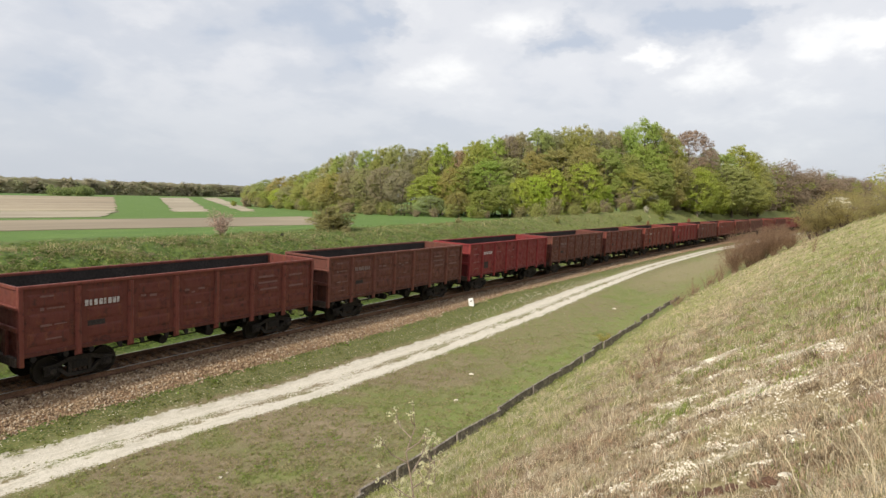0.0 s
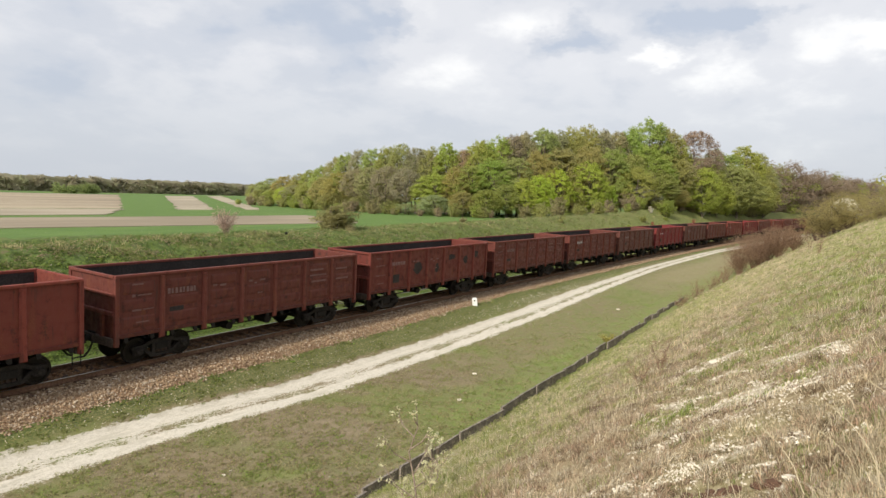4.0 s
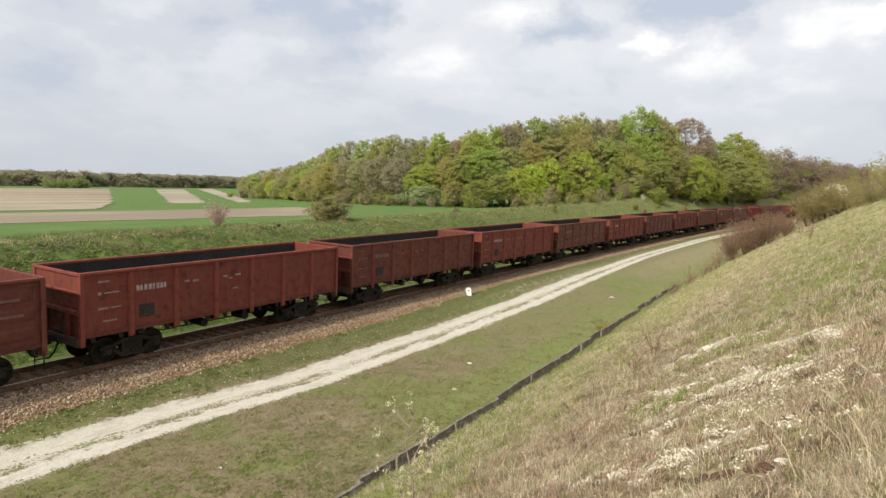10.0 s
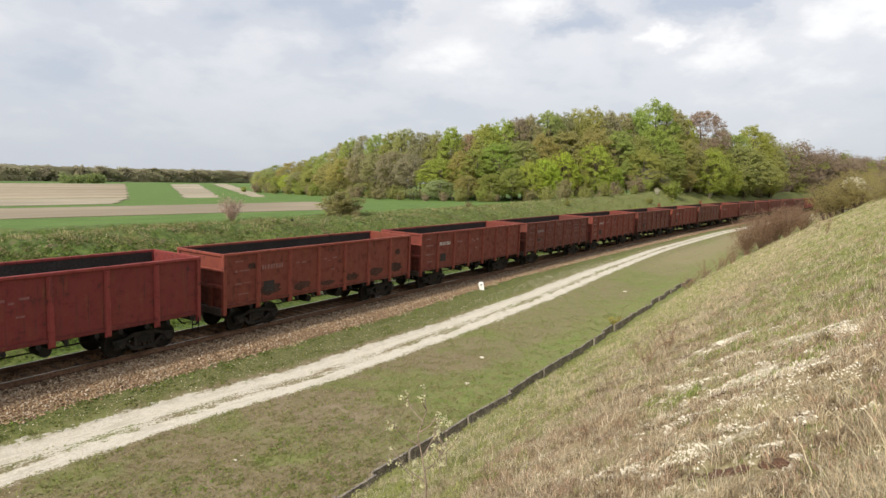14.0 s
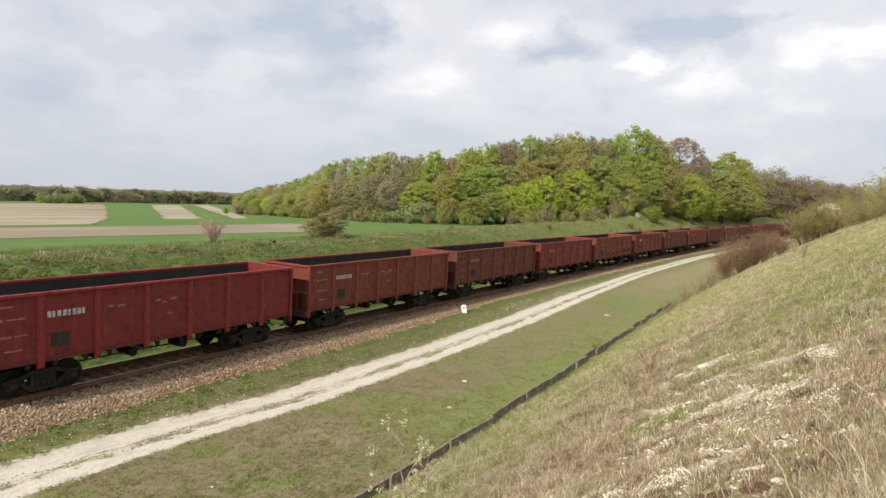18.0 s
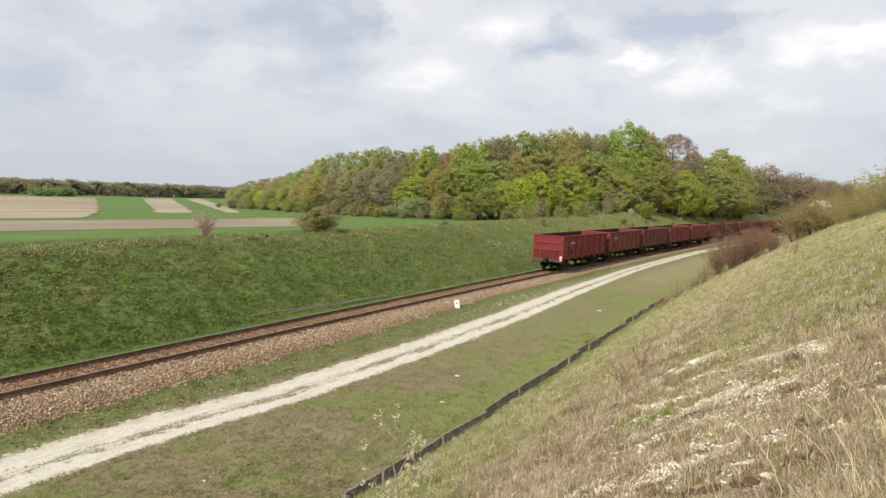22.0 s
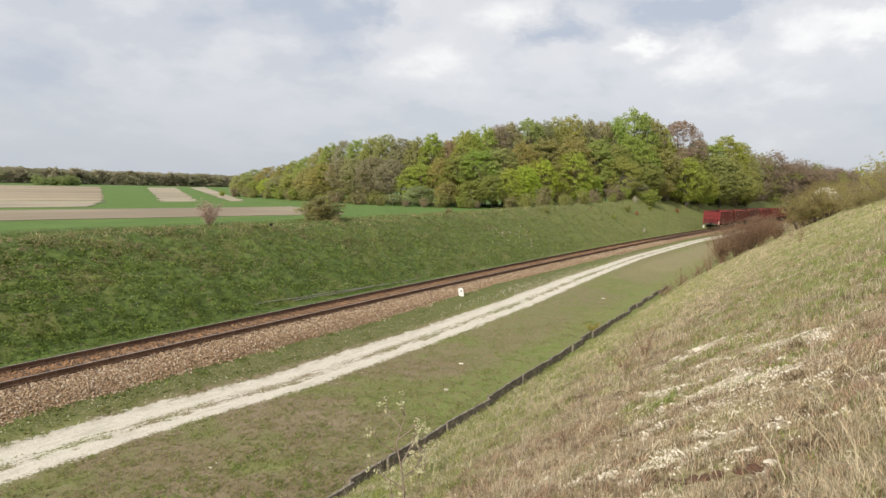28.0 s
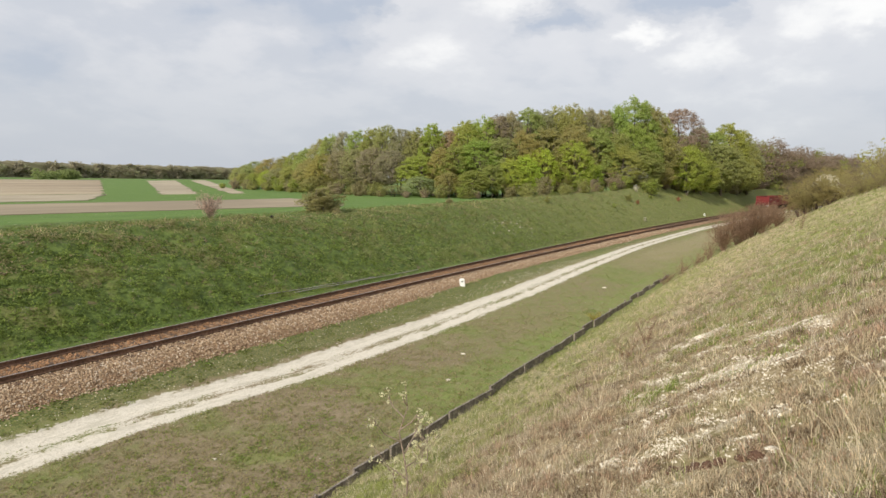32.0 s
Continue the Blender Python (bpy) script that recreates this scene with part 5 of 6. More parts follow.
def bare_shrub(name, seed, tall, wide, stems, twigs, mat, label, category, x, y, buds=None, up=0.9, sub=4, thick=1.0, sink=0.05):
    """A shrub of many thin forked stems, each stem a part; buds: colour of its few small leaves."""
    r = np.random.RandomState(seed)
    z = float(ground_z([x], [y])[0])
    e = new(name)
    e.matrix_basis = pose(x, y, z - sink)
    tips = []
    for k in range(stems):
        a = r.uniform(0, 6.28)
        bm = bmesh.new()
        reach = wide * r.uniform(0.35, 1.0)
        h = tall * r.uniform(0.65, 1.0)
        p0 = Vector((math.cos(a) * 0.08 * wide, math.sin(a) * 0.08 * wide, 0))
        p1 = Vector((math.cos(a) * reach * 0.35, math.sin(a) * reach * 0.35, h * 0.4))
        p2 = Vector((math.cos(a) * reach, math.sin(a) * reach, h))
        tube(bm, [p0, p1, p2], (0.011 * tall ** 0.6 + 0.004) * thick, 4, 0.25)
        for j in range(twigs):
            f = r.uniform(0.2, 0.98)
            st = p0.lerp(p1, f * 2) if f < 0.5 else p1.lerp(p2, f * 2 - 1)
            v = Vector((math.cos(a), math.sin(a), 0)) * 0.3 + Vector(r.normal(size=3) * 0.5) + Vector((0, 0, up))
            en = st + v.normalized() * tall * r.uniform(0.12, 0.34)
            tube(bm, [st, st.lerp(en, 0.5) + Vector(r.normal(size=3) * 0.03 * tall), en], 0.006 * thick, 3, 0.3)
            tips.append(en)
            for q in range(sub):
                s2 = st.lerp(en, r.uniform(0.3, 1.0))
                e2 = s2 + (v.normalized() + Vector(r.normal(size=3) * 0.55)).normalized() * tall * r.uniform(0.05, 0.15)
                tube(bm, [s2, e2], 0.0045 * thick, 3, 0.4)
                tips.append(e2)
        part("stem", bm, mat, e)
    if buds:
        co, f, nn = leaf_cloud(r, [tuple(t) for t in tips], [0.10] * len(tips), buds[1], buds[2])
        c = share("leaves", soft_mesh("leaves", co, f, nn + co / tall, M_LEAF), e)
        c.color = (*buds[0], 1)
    return tagged(e, label, category)


M_PALETWIG = plain("grey_twigs", (0.27, 0.21, 0.165), 0.9, 0, 0.25, 3.0, 0.0)
M_ROSETWIG = plain("rosy_twigs", (0.23, 0.165, 0.13), 0.9, 0, 0.25, 3.0, 0.0)
M_REDTWIG = plain("reddish_twigs", (0.23, 0.145, 0.10), 0.9, 0, 0.3, 3.0, 0.0)
bare_shrub("bush", 81, 1.85, 0.95, 24, 11, M_ROSETWIG, "rounded leafless pinkish-brown bush at the field's edge", "bush", 10.3, 15.4, ((0.46, 0.33, 0.28), 2, 0.03), 0.6, 4, 0.8)
# thicket on the near slope that hides the bend
for k, (s, d, h, w) in enumerate(((49, -13.6, 3.0, 1.7), (51.5, -14.5, 3.6, 2.1), (54, -15.6, 2.8, 2.0), (56, -14.4, 2.2, 1.7), (59, -17.4, 2.2, 1.8), (52, -16.6, 2.8, 1.9))):
    x, y, _z = (float(v) for v in track(s, d))
    bare_shrub("bush", 90 + k, h * 1.05, w * 1.1, 34, 13, M_REDTWIG, "reddish-brown leafless thicket bush on the slope", "bush", x, y, ((0.29, 0.20, 0.135), 3, 0.035), 0.9, 5, 0.9)
for k, (s, d, h, w) in enumerate(((65, -19.0, 3.6, 2.3), (70, -20.0, 3.9, 2.5), (74, -21.0, 4.1, 2.6), (60, -20.0, 3.0, 2.0), (56, -21.2, 2.9, 2.0), (51, -22.4, 2.8, 2.0), (79, -22.0, 4.2, 2.6), (67, -22.0, 3.4, 2.2), (62, -22.6, 3.2, 2.1))):
    x, y, _z = (float(v) for v in track(s, d))
    bare_shrub("bush", 110 + k, h, w * 1.1, 24, 13, M_TWIG, "olive-brown budding bush on the slope", "bush", x, y, ((0.33, 0.285, 0.125), 14, 0.03), 0.7, 4, 0.8)
for k, (s, d, h, w) in enumerate(((40, -25.0, 2.8, 1.9), (36, -26.0, 2.9, 1.9), (31, -26.5, 3.1, 1.8), (27, -27.0, 3.2, 1.7), (44, -24.2, 2.8, 1.8), (23, -27.6, 3.0, 1.7))):
    x, y, _z = (float(v) for v in track(s, d))
    bare_shrub("bush", 130 + k, h * 0.85, w * 1.1, 26, 11, M_ROSETWIG, "budding olive bush along the top of the slope", "bush", x, y, ((0.33, 0.30, 0.13), 14, 0.022), 0.55, 4, 0.7, 0.6)
# saplings and stalks close by on the slope
def sapling(seed, x, y, tall):
    """A thin crooked stem with forked side shoots, each a part, and opening buds."""
    r = np.random.RandomState(seed)
    e = new("sapling")
    e.matrix_basis = pose(x, y, float(ground_z([x], [y])[0]) - 0.04, 0, 0, seed * 77)
    stem = [Vector((r.uniform(-0.06, 0.06) * tall * (i > 0), r.uniform(-0.06, 0.06) * tall * (i > 0), tall * i / 5)) for i in range(6)]
    part("trunk", tube(bmesh.new(), stem, 0.012 * tall ** 0.7, 5, 0.3), M_PALETWIG, e)
    tips = [stem[-1]]
    for k in range(7):
        f = 0.22 + 0.1 * k
        i = int(f * 5)
        st = stem[i].lerp(stem[i + 1], f * 5 - i)
        q = k * 2.4 + r.uniform(-0.4, 0.4)
        v = Vector((math.cos(q), math.sin(q), r.uniform(0.6, 1.0))).normalized()
        n = tall * (0.12 + 0.34 * (1 - f))
        mid = st + v * n * 0.55
        en = mid + (v + Vector((0, 0, 0.7))).normalized() * n * 0.5
        bm = tube(bmesh.new(), [st, mid, en], 0.0085 * tall ** 0.5, 4, 0.4)
        tips.append(en)
        for j in range(3):
            s2 = mid.lerp(en, r.uniform(-0.4, 0.9))
            e2 = s2 + (v + Vector(r.normal(size=3) * 0.5)).normalized() * n * r.uniform(0.2, 0.4)
            tube(bm, [s2, e2], 0.005, 3, 0.5)
            tips.append(e2)
        part("shoot", bm, M_PALETWIG, e)
    co, f, nn = leaf_cloud(r, [tuple(t) for t in tips], [0.05] * len(tips), 6, 0.024)
    c = share("leaves", soft_mesh("leaves", co, f, nn, M_LEAF), e)
    c.color = (0.60, 0.58, 0.40, 1)
    return tagged(e, "thin grey-brown sapling with opening cream buds", "sapling")


for k, (s, d, h) in enumerate(((-12.6, -17.7, 1.85), (-9.6, -16.2, 1.05), (-11.9, -17.0, 0.75), (-10.6, -16.7, 0.9))):
    x, y, _z = (float(v) for v in track(s, d))
    sapling(151 + k, x, y, h)
for k, (s, d, h) in enumerate(((18.6, -21.7, 1.3), (-5.8, -19.6, 0.75), (-6.4, -19.3, 0.5), (31, -20.6, 1.2), (27, -13.3, 0.7), (29.5, -13.5, 0.8), (32, -13.3, 0.9), (35, -13.6, 0.9), (38, -13.5, 1.1), (41, -13.6, 1.3), (43.5, -13.4, 1.5), (25, -13.5, 0.6))):
    x, y, _z = (float(v) for v in track(s, d))
    bare_shrub("dry_stalk", 160 + k, h * (1.0 if d < -15 else 1.25), 0.3 if d < -15 else 0.75, 6 if d < -15 else 16, 6, M_REDTWIG, "dry reddish weed stalks on the slope", "weed", x, y, ((0.34, 0.24, 0.16), 1, 0.02), 1.2, 2, 0.6)


x, y, _z = (float(v) for v in track(12.4, -12.75))
bare_shrub("weed_clump", 190, 0.45, 0.5, 14, 6, M_REDTWIG, "low olive-brown weed clump beside the boards", "weed", x, y, ((0.36, 0.33, 0.10), 6, 0.025), 1.0, 2, 0.6)


# ---- distant woods ----
def far_wood(name, spots, colour, seed, label, per=84, size=1.0):
    r = np.random.RandomState(seed)
    cs, rad = [], []
    for x, y, h in spots:
        z = float(ground_z([x], [y])[0])
        for k in range(10):
            cs.append((x + r.uniform(-3.4, 3.4), y + r.uniform(-3.4, 3.4), z + h * r.uniform(0.06, 0.90)))
            rad.append(r.uniform(1.7, 3.2))
    co, f, nn = leaf_cloud(r, cs, rad, per // 3, size, 0.25)
    if size > 0.7:
        nn = nn * 0.30 + np.array([-0.5, -0.25, 0.6])
    ob = new(name, soft_mesh(name, co, f, nn, M_LEAF))
    ob.color = (*colour, 1)
    return tagged(ob, label, "woods", kind="stuff")


def canopy(x0, x1, y0, depth, tall, colour, label):
    """The closed canopy of a far wood: a low uneven roof of crowns with a steep front."""
    u, v = np.meshgrid(np.arange(x0, x1, 2.5), np.linspace(0, 1, 16), indexing="ij")
    n, m = u.shape
    u, v = u.ravel(), v.ravel()
    y = y0 - 0.03 * (u - x0) + depth * np.maximum(v - 0.3, 0) / 0.7
    h = tall * np.clip(v / 0.3, 0, 1) ** 0.6 * (0.86 + 0.07 * waves(u, y, 9.0, 41) + 0.06 * waves(u, y * 0.5, 31.0, 42))
    y = y + np.where(v < 0.3, 1.5 * waves(u, v * 40, 8.0, 43), 0)
    z = ground_z(u, y) + h - 0.3
    i, j = np.meshgrid(np.arange(n - 1), np.arange(m - 1), indexing="ij")
    q = (i * m + j).ravel()
    me = from_arrays("far_woods", np.stack([u, y, z], 1), np.stack([q, q + m, q + m + 1, q + 1], 1), M_LEAF)
    me.polygons.foreach_set("use_smooth", np.ones(len(me.polygons), bool))
    ob = new("far_woods", me)
    ob.color = (*colour, 1)
    return tagged(ob, label, "woods", kind="stuff")


def band(r, x0, y0, x1, y1, depth, n, lo, hi):
    out = []
    for k in range(n):
        t = r.uniform(0, 1)
        q = r.uniform(0, depth)
        out.append((x0 + (x1 - x0) * t, y0 + (y1 - y0) * t + q, r.uniform(lo, hi)))
    return out


_q = np.random.RandomState(8)
canopy(-60, 640, 562, 40, 15.0, (0.33, 0.305, 0.22), "closed brown canopy of the distant wood")
far_wood("far_woods", band(_q, -60, 560, 640, 539, 4, 170, 11, 15.5), (0.31, 0.285, 0.21), 1, "distant brown leafless wood across the fields", 66, 0.8)
far_wood("far_woods", band(_q, -60, 559, 640, 538, 4, 80, 7, 14.5), (0.29, 0.295, 0.19), 2, "distant olive-green wood across the fields", 66, 0.8)
far_wood("far_woods", band(_q, 176, 380, 226, 418, 8, 20, 3.5, 6.5), (0.215, 0.255, 0.10), 3, "distant green copse in the fields", 84, 0.6)
for k, (c, lab) in enumerate((((0.255, 0.20, 0.15), "brown leafless wood on the far bend"), ((0.25, 0.265, 0.085), "green wood on the far bend"))):
    sp = []
    for j in range(190 if k == 0 else 50):
        s = _q.uniform(205, 400)
        d = _q.uniform(10, 34) if k == 0 else _q.uniform(9, 40)
        x, y, _z = (float(v) for v in track(s, d))
        sp.append((x, y, _q.uniform(14.5, 19.5) if k == 0 else _q.uniform(12, 19)))
    far_wood("far_woods", sp, c, 30 + k, lab, 210, 0.36)
sp = []
for j in range(46):
    s, d = _q.uniform(100, 230), _q.uniform(-60, -27)
    x, y, _z = (float(v) for v in track(s, d))
    sp.append((x, y, _q.uniform(4.5, 7.5)))
far_wood("far_woods", sp, (0.33, 0.33, 0.115), 40, "mixed spring thicket beyond the slope", 120, 0.3)
x, y, _z = (float(v) for v in track(61, -21.6))
plant(BUDDING, 0, x, y, 3.6, 18.0, (0.72, 0.69, 0.60), "blossoming wild cherry beyond the thicket", "tree", "", wide=1.6)


# ---- lineside things ----
edging = tagged(new("timber_edging"), "low tarred board edging along the foot of the slope", "edging")
for k in range(30):
    s0 = -16 + 1.5 * k
    r = random.Random(k)
    x, y, z = (float(v) for v in track(s0, float(np.interp(s0, (-16, -4, 7, 25), (-13.45, -13.38, -13.12, -12.85))) + r.uniform(-0.03, 0.03)))
    h = math.degrees(float(np.interp(s0 + 0.75, S_LINE, _head)))
    low = float(flat_z(s0)) - GRADE * 0
    bm = boxed(0, 1.47, -0.035, 0.035, low - 0.25, low + 0.34 + r.uniform(-0.09, 0.03) - (0.06 if s0 > 12 else 0), 0.008)
    b = part("board", bm, M_BOARD, edging)
    b.matrix_basis = pose(x, y, z, r.uniform(-7, 2), r.uniform(-1.6, 1.6), h + r.uniform(-1.6, 1.6))
    if k % 2 == 0:
        st = part("stake", boxed(-0.04, 0.04, -0.11, -0.04, low - 0.4, low + 0.36, 0.01), M_BOARD, edging)
        st.matrix_basis = pose(x, y, z, 0, r.uniform(-3, 3), h)


def marker_post(s, d, tall, lean, label):
    x, y, _z = (float(v) for v in track(s, d))
    z = float(ground_z([x], [y])[0])
    e = new("marker_post")
    e.matrix_basis = pose(x, y, z, 0, lean, -55)
    bm = boxed(-0.165, 0.165, -0.08, 0.08, -0.2, tall, 0.025)
    part("stone", bm, M_WHITE, e)
    part("cap", prism(bmesh.new(), ((-0.155, tall - 0.01), (0.155, tall - 0.01), (0.11, tall + 0.05), (-0.11, tall + 0.05)), -0.07, 0.07), M_WHITE, e)
    part("number_marking", boxed(-0.045, 0.045, -0.086, -0.078, tall * 0.62, tall * 0.80), M_UNDER, e, "dark painted figure")
    return tagged(e, label, "marker post", "lineside posts")


marker_post(15.8, -2.62, 0.46, -8, "leaning white-painted concrete lineside post")
marker_post(123.0, 4.0, 0.45, 0, "white-painted concrete lineside post by the bank")

M_PALESTEEL = plain("weathered_steel", (0.30, 0.28, 0.25), 0.8, 0, 0.25, 3.0)
# spare rails left at the foot of the bank
for k, (s0, s1, d0, d1) in enumerate(((4.5, 14.5, 4.05, 3.80), (7.0, 19.5, 3.80, 3.50))):
    a, b = [[float(v) for v in track(s, d)] for s, d in ((s0, d0), (s1, d1))]
    za, zb = [max(float(ground_z([p[0]], [p[1]])[0]), -0.5) + 0.10 for p in (a, b)]
    bm = bmesh.new()
    n = 8
    pts = [Vector((a[0] + (b[0] - a[0]) * i / n, a[1] + (b[1] - a[1]) * i / n, za + (zb - za) * i / n + 0.02 * math.sin(i * 1.7))) for i in range(n + 1)]
    tube(bm, pts, 0.027, 8)
    tagged(new("spare_rail", mesh_of("spare_rail", bm, M_PALESTEEL)), "long pale spare rail lying at the foot of the bank", "rail", "spare rails")


# ---- loose chalk, grass ----
def slope_chalk(r, n):
    x, y = r.uniform(-18, 2, n * 6), r.uniform(-25, -18, n * 6)
    k = bare_ground(x, y) + r.uniform(-0.14, 0.10, n * 6) > 0.30
    x, y = x[k][:n], y[k][:n]
    return np.stack([x, y, ground_z(x, y) + 0.004], 1)


def chalk_material():
    n = Nodes("chalk_stone", 0.95)
    r = n.node("NewGeometry").outputs["Random Per Island"]
    return n.colour(n.mix(r, (0.40, 0.345, 0.26), (0.74, 0.68, 0.57)))


M_CHALK = chalk_material()
scatter_stones("chalk_rubble", 26000, slope_chalk, 0.0145, 51, "broken white chalk on the bare slope", M_CHALK)


def path_chalk(r, n):
    s = -17 + 75 * r.uniform(0, 1, n) ** 1.8
    d = path_mid(s) + np.where(r.uniform(0, 1, n) < 0.6, r.normal(0, 0.9, n), r.uniform(1.0, 2.6, n))
    x, y, _ = track(s, d)
    return np.stack([x, y, ground_z(x, y) + 0.004], 1)


scatter_stones("chalk_stones", 2600, path_chalk, 0.02, 52, "small chalk stones along the path", M_CHALK)


def verge_chalk(r, n):
    s = r.normal(24, 7, n)
    d = -3.5 - 0.9 * r.uniform(0, 1, n) + 0.3 * waves(s, s, 2.0, 6)
    x, y, _ = track(s, d)
    return np.stack([x, y, ground_z(x, y) + 0.006], 1)


scatter_stones("chalk_stones", 600, verge_chalk, 0.03, 54, "chalk lumps strewn over the green verge", M_CHALK)


def bank_chalk(r, n):
    s, d = r.normal(41.5, 2.2, n), r.normal(7.0, 0.9, n)
    x, y, _ = track(s, d)
    return np.stack([x, y, ground_z(x, y) + 0.02], 1)


scatter_stones("chalk_scar", 80, bank_chalk, 0.08, 53, "chalk lumps on a bare scar of the bank", M_CHALK)
FAR_CENTRE = (-20.0, -23.0)


def spread(r, n, near, far, lo=-8, hi=74):
    """Places that thin out with the distance from the footpath on the slope."""
    q = np.exp(r.uniform(math.log(near), math.log(far), n))
    a = np.radians(r.uniform(lo, hi, n))
    return FAR_CENTRE[0] + q * np.cos(a), FAR_CENTRE[1] + q * np.sin(a), q


def tufts(name, n, per, near, far, test, tall, radius, wide, colour, seed, label, bend, clump, reach=46):
    """Tufts of bent grass blades that lean outwards and down the slope. test picks the places by s, d, x, y."""
    r = np.random.RandomState(seed)
    x, y, q = spread(r, n * 2, near, far, -9, reach)
    s, d = along(x, y)
    k = test(s, d, x, y)
    if clump:
        k = k & (waves(x, y, clump[0], seed + 100) + r.uniform(-clump[1], clump[1], 2 * n) > clump[2])
    x, y, q = x[k][:n], y[k][:n], q[k][:n]
    m = len(x)
    size = 1 + 0.34 * np.clip(q / 14 - 0.5, 0, 4)
    high = tall * np.clip(0.85 - 1.3 * bare_ground(x, y), 0.4, 1.0) * r.uniform(0.55, 1.25, m) * (1 + 0.35 * waves(x, y, 1.1, seed + 7)) * (1 + 0.35 * (size - 1))
    x, y, size, high = (np.repeat(v, per) for v in (x, y, size, high))
    n = len(x)
    a, o = r.uniform(0, 6.28, n), radius * size * r.uniform(0, 1, n) ** 0.7
    x, y = x + np.cos(a) * o, y + np.sin(a) * o
    z = ground_z(x, y) - 0.015
    h = high * r.uniform(0.5, 1.15, n)
    w = wide * r.uniform(0.6, 1.3, n) * size
    b = a + r.normal(0, 0.9, n)
    lean = bend * r.uniform(0.15, 1.0, n)
    wx, wy = np.cos(b) + 0.5 * waves(x, y, 1.7, seed + 3), np.sin(b) + 0.5 * waves(x, y, 1.3, seed + 5)
    f = r.uniform(0, 6.28, n)
    p = np.stack([x, y, z], 1)
    off = np.stack([np.cos(f) * w, np.sin(f) * w, 0 * w], 1)
    mid = p + np.stack([wx * lean * h * 0.3, wy * lean * h * 0.3, h * 0.6], 1)
    tip = p + np.stack([wx * lean * h, wy * lean * h, h * (1.0 - 0.3 * np.minimum(lean, 1.5))], 1)
    co = np.stack([p - off, p + off, mid + off * 0.75, mid - off * 0.75, tip], 1).reshape(-1, 3)
    i = np.arange(n) * 5
    quads = np.stack([i, i + 1, i + 2, i + 3], 1).tolist()
    tris = np.stack([i + 3, i + 2, i + 4], 1).tolist()
    ob = new(name, from_arrays(name, co, quads + tris, M_BLADE))
    ob.color = (*colour, 1)
    return tagged(ob, label, "grass", kind="stuff")


def on_slope(s, d, x, y):
    f = np.clip(((x + 14.5) * -0.36 + (y + 22.0) * -0.45) / 0.332, 0, 1)
    dug = np.hypot(x + 14.5 + 0.36 * f, y + 22.0 + 0.45 * f) < 0.09
    return (d < -13.4) & (d > -34) & ~dug & ((bare_ground(x, y) < 0.20) | (np.sin(x * 91.7 + y * 57.3) > 0.8))


def on_bank(s, d, x, y):
    return (d > 3.4) & (d < 16)


def on_flat(s, d, x, y):
    return (d < path_mid(s) - 1.25) & (d > -13.5)


def on_verge(s, d, x, y):
    return (d < -2.45) & (d > path_mid(s) + 1.1)


def tussocks(name, n, near, far, test, radius, per, leaf, colour, seed, label, clump=None, drawn=1.0):
    """Low domes of leaves: tufts of grass that stand close together; drawn under 1 draws their patches out along the line."""
    r = np.random.RandomState(seed)
    x, y, q = spread(r, n, near, far)
    s, d = along(x, y)
    k = test(s, d, x, y)
    if clump:
        k = k & (waves(x * drawn, y, clump[0], seed + 100) + r.uniform(-clump[1], clump[1], n) > clump[2])
    x, y, q = x[k], y[k], q[k]
    grow = np.clip(q / near, 1, 3) ** 0.5
    z = ground_z(x, y)
    co, f, nn = leaf_cloud(r, np.stack([x, y, z - radius * 0.1], 1), radius * r.uniform(0.5, 1.5, len(x)) * grow, per, leaf, 0.32)
    ob = new(name, soft_mesh(name, co, f, nn, M_TUFT))
    ob.color = (*colour, 1)
    return tagged(ob, label, "grass", kind="stuff")


tussocks("tall_grass", 9000, 9, 50, lambda s, d, x, y: (d < -13.25) & (d > -14.2), 0.15, 10, 0.04, (0.42, 0.40, 0.17), 80, "rank grass along the board edging", (1.3, 0.6, 0.0))
STRAW, TAN = (0.64, 0.57, 0.425), (0.45, 0.37, 0.26)
UPPER, LOWER = (lambda s, d, x, y: on_slope(s, d, x, y) & (d < -17.2)), (lambda s, d, x, y: on_slope(s, d, x, y) & (d > -18.5))
tufts("tall_grass", 1500, 8, 8, 60, lambda s, d, x, y: (d < -13.45) & (d > -14.0), 0.20, 0.07, 0.004, (0.56, 0.52, 0.28), 87, "rank grass leaning over the board edging", 0.9, (1.1, 0.8, 0.0))
tufts("dry_grass", 13000, 12, 2.4, 70, on_slope, 0.14, 0.075, 0.0036, STRAW, 61, "last year's straw-coloured grass in tufts on the slope", 1.3, (1.5, 1.1, -0.4))
tufts("dry_grass", 9000, 11, 2.4, 70, UPPER, 0.10, 0.085, 0.0042, TAN, 62, "matted brown grass on the slope", 1.7, (1.2, 0.9, -0.3))
tufts("dry_grass", 8000, 11, 2.4, 26, UPPER, 0.11, 0.06, 0.0036, (0.55, 0.41, 0.31), 74, "russet dry grass in patches on the slope", 1.3, (1.9, 0.6, 0.05))
tufts("dry_grass", 9000, 10, 2.4, 24, UPPER, 0.08, 0.08, 0.0042, (0.22, 0.16, 0.108), 81, "dark withered thatch between the tufts", 1.8, (1.6, 0.7, 0.1))
tufts("green_grass", 900, 8, 2.4, 8, on_slope, 0.14, 0.04, 0.003, (0.33, 0.41, 0.14), 88, "fresh green blades among the dry grass", 0.8, (1.0, 0.8, 0.2))
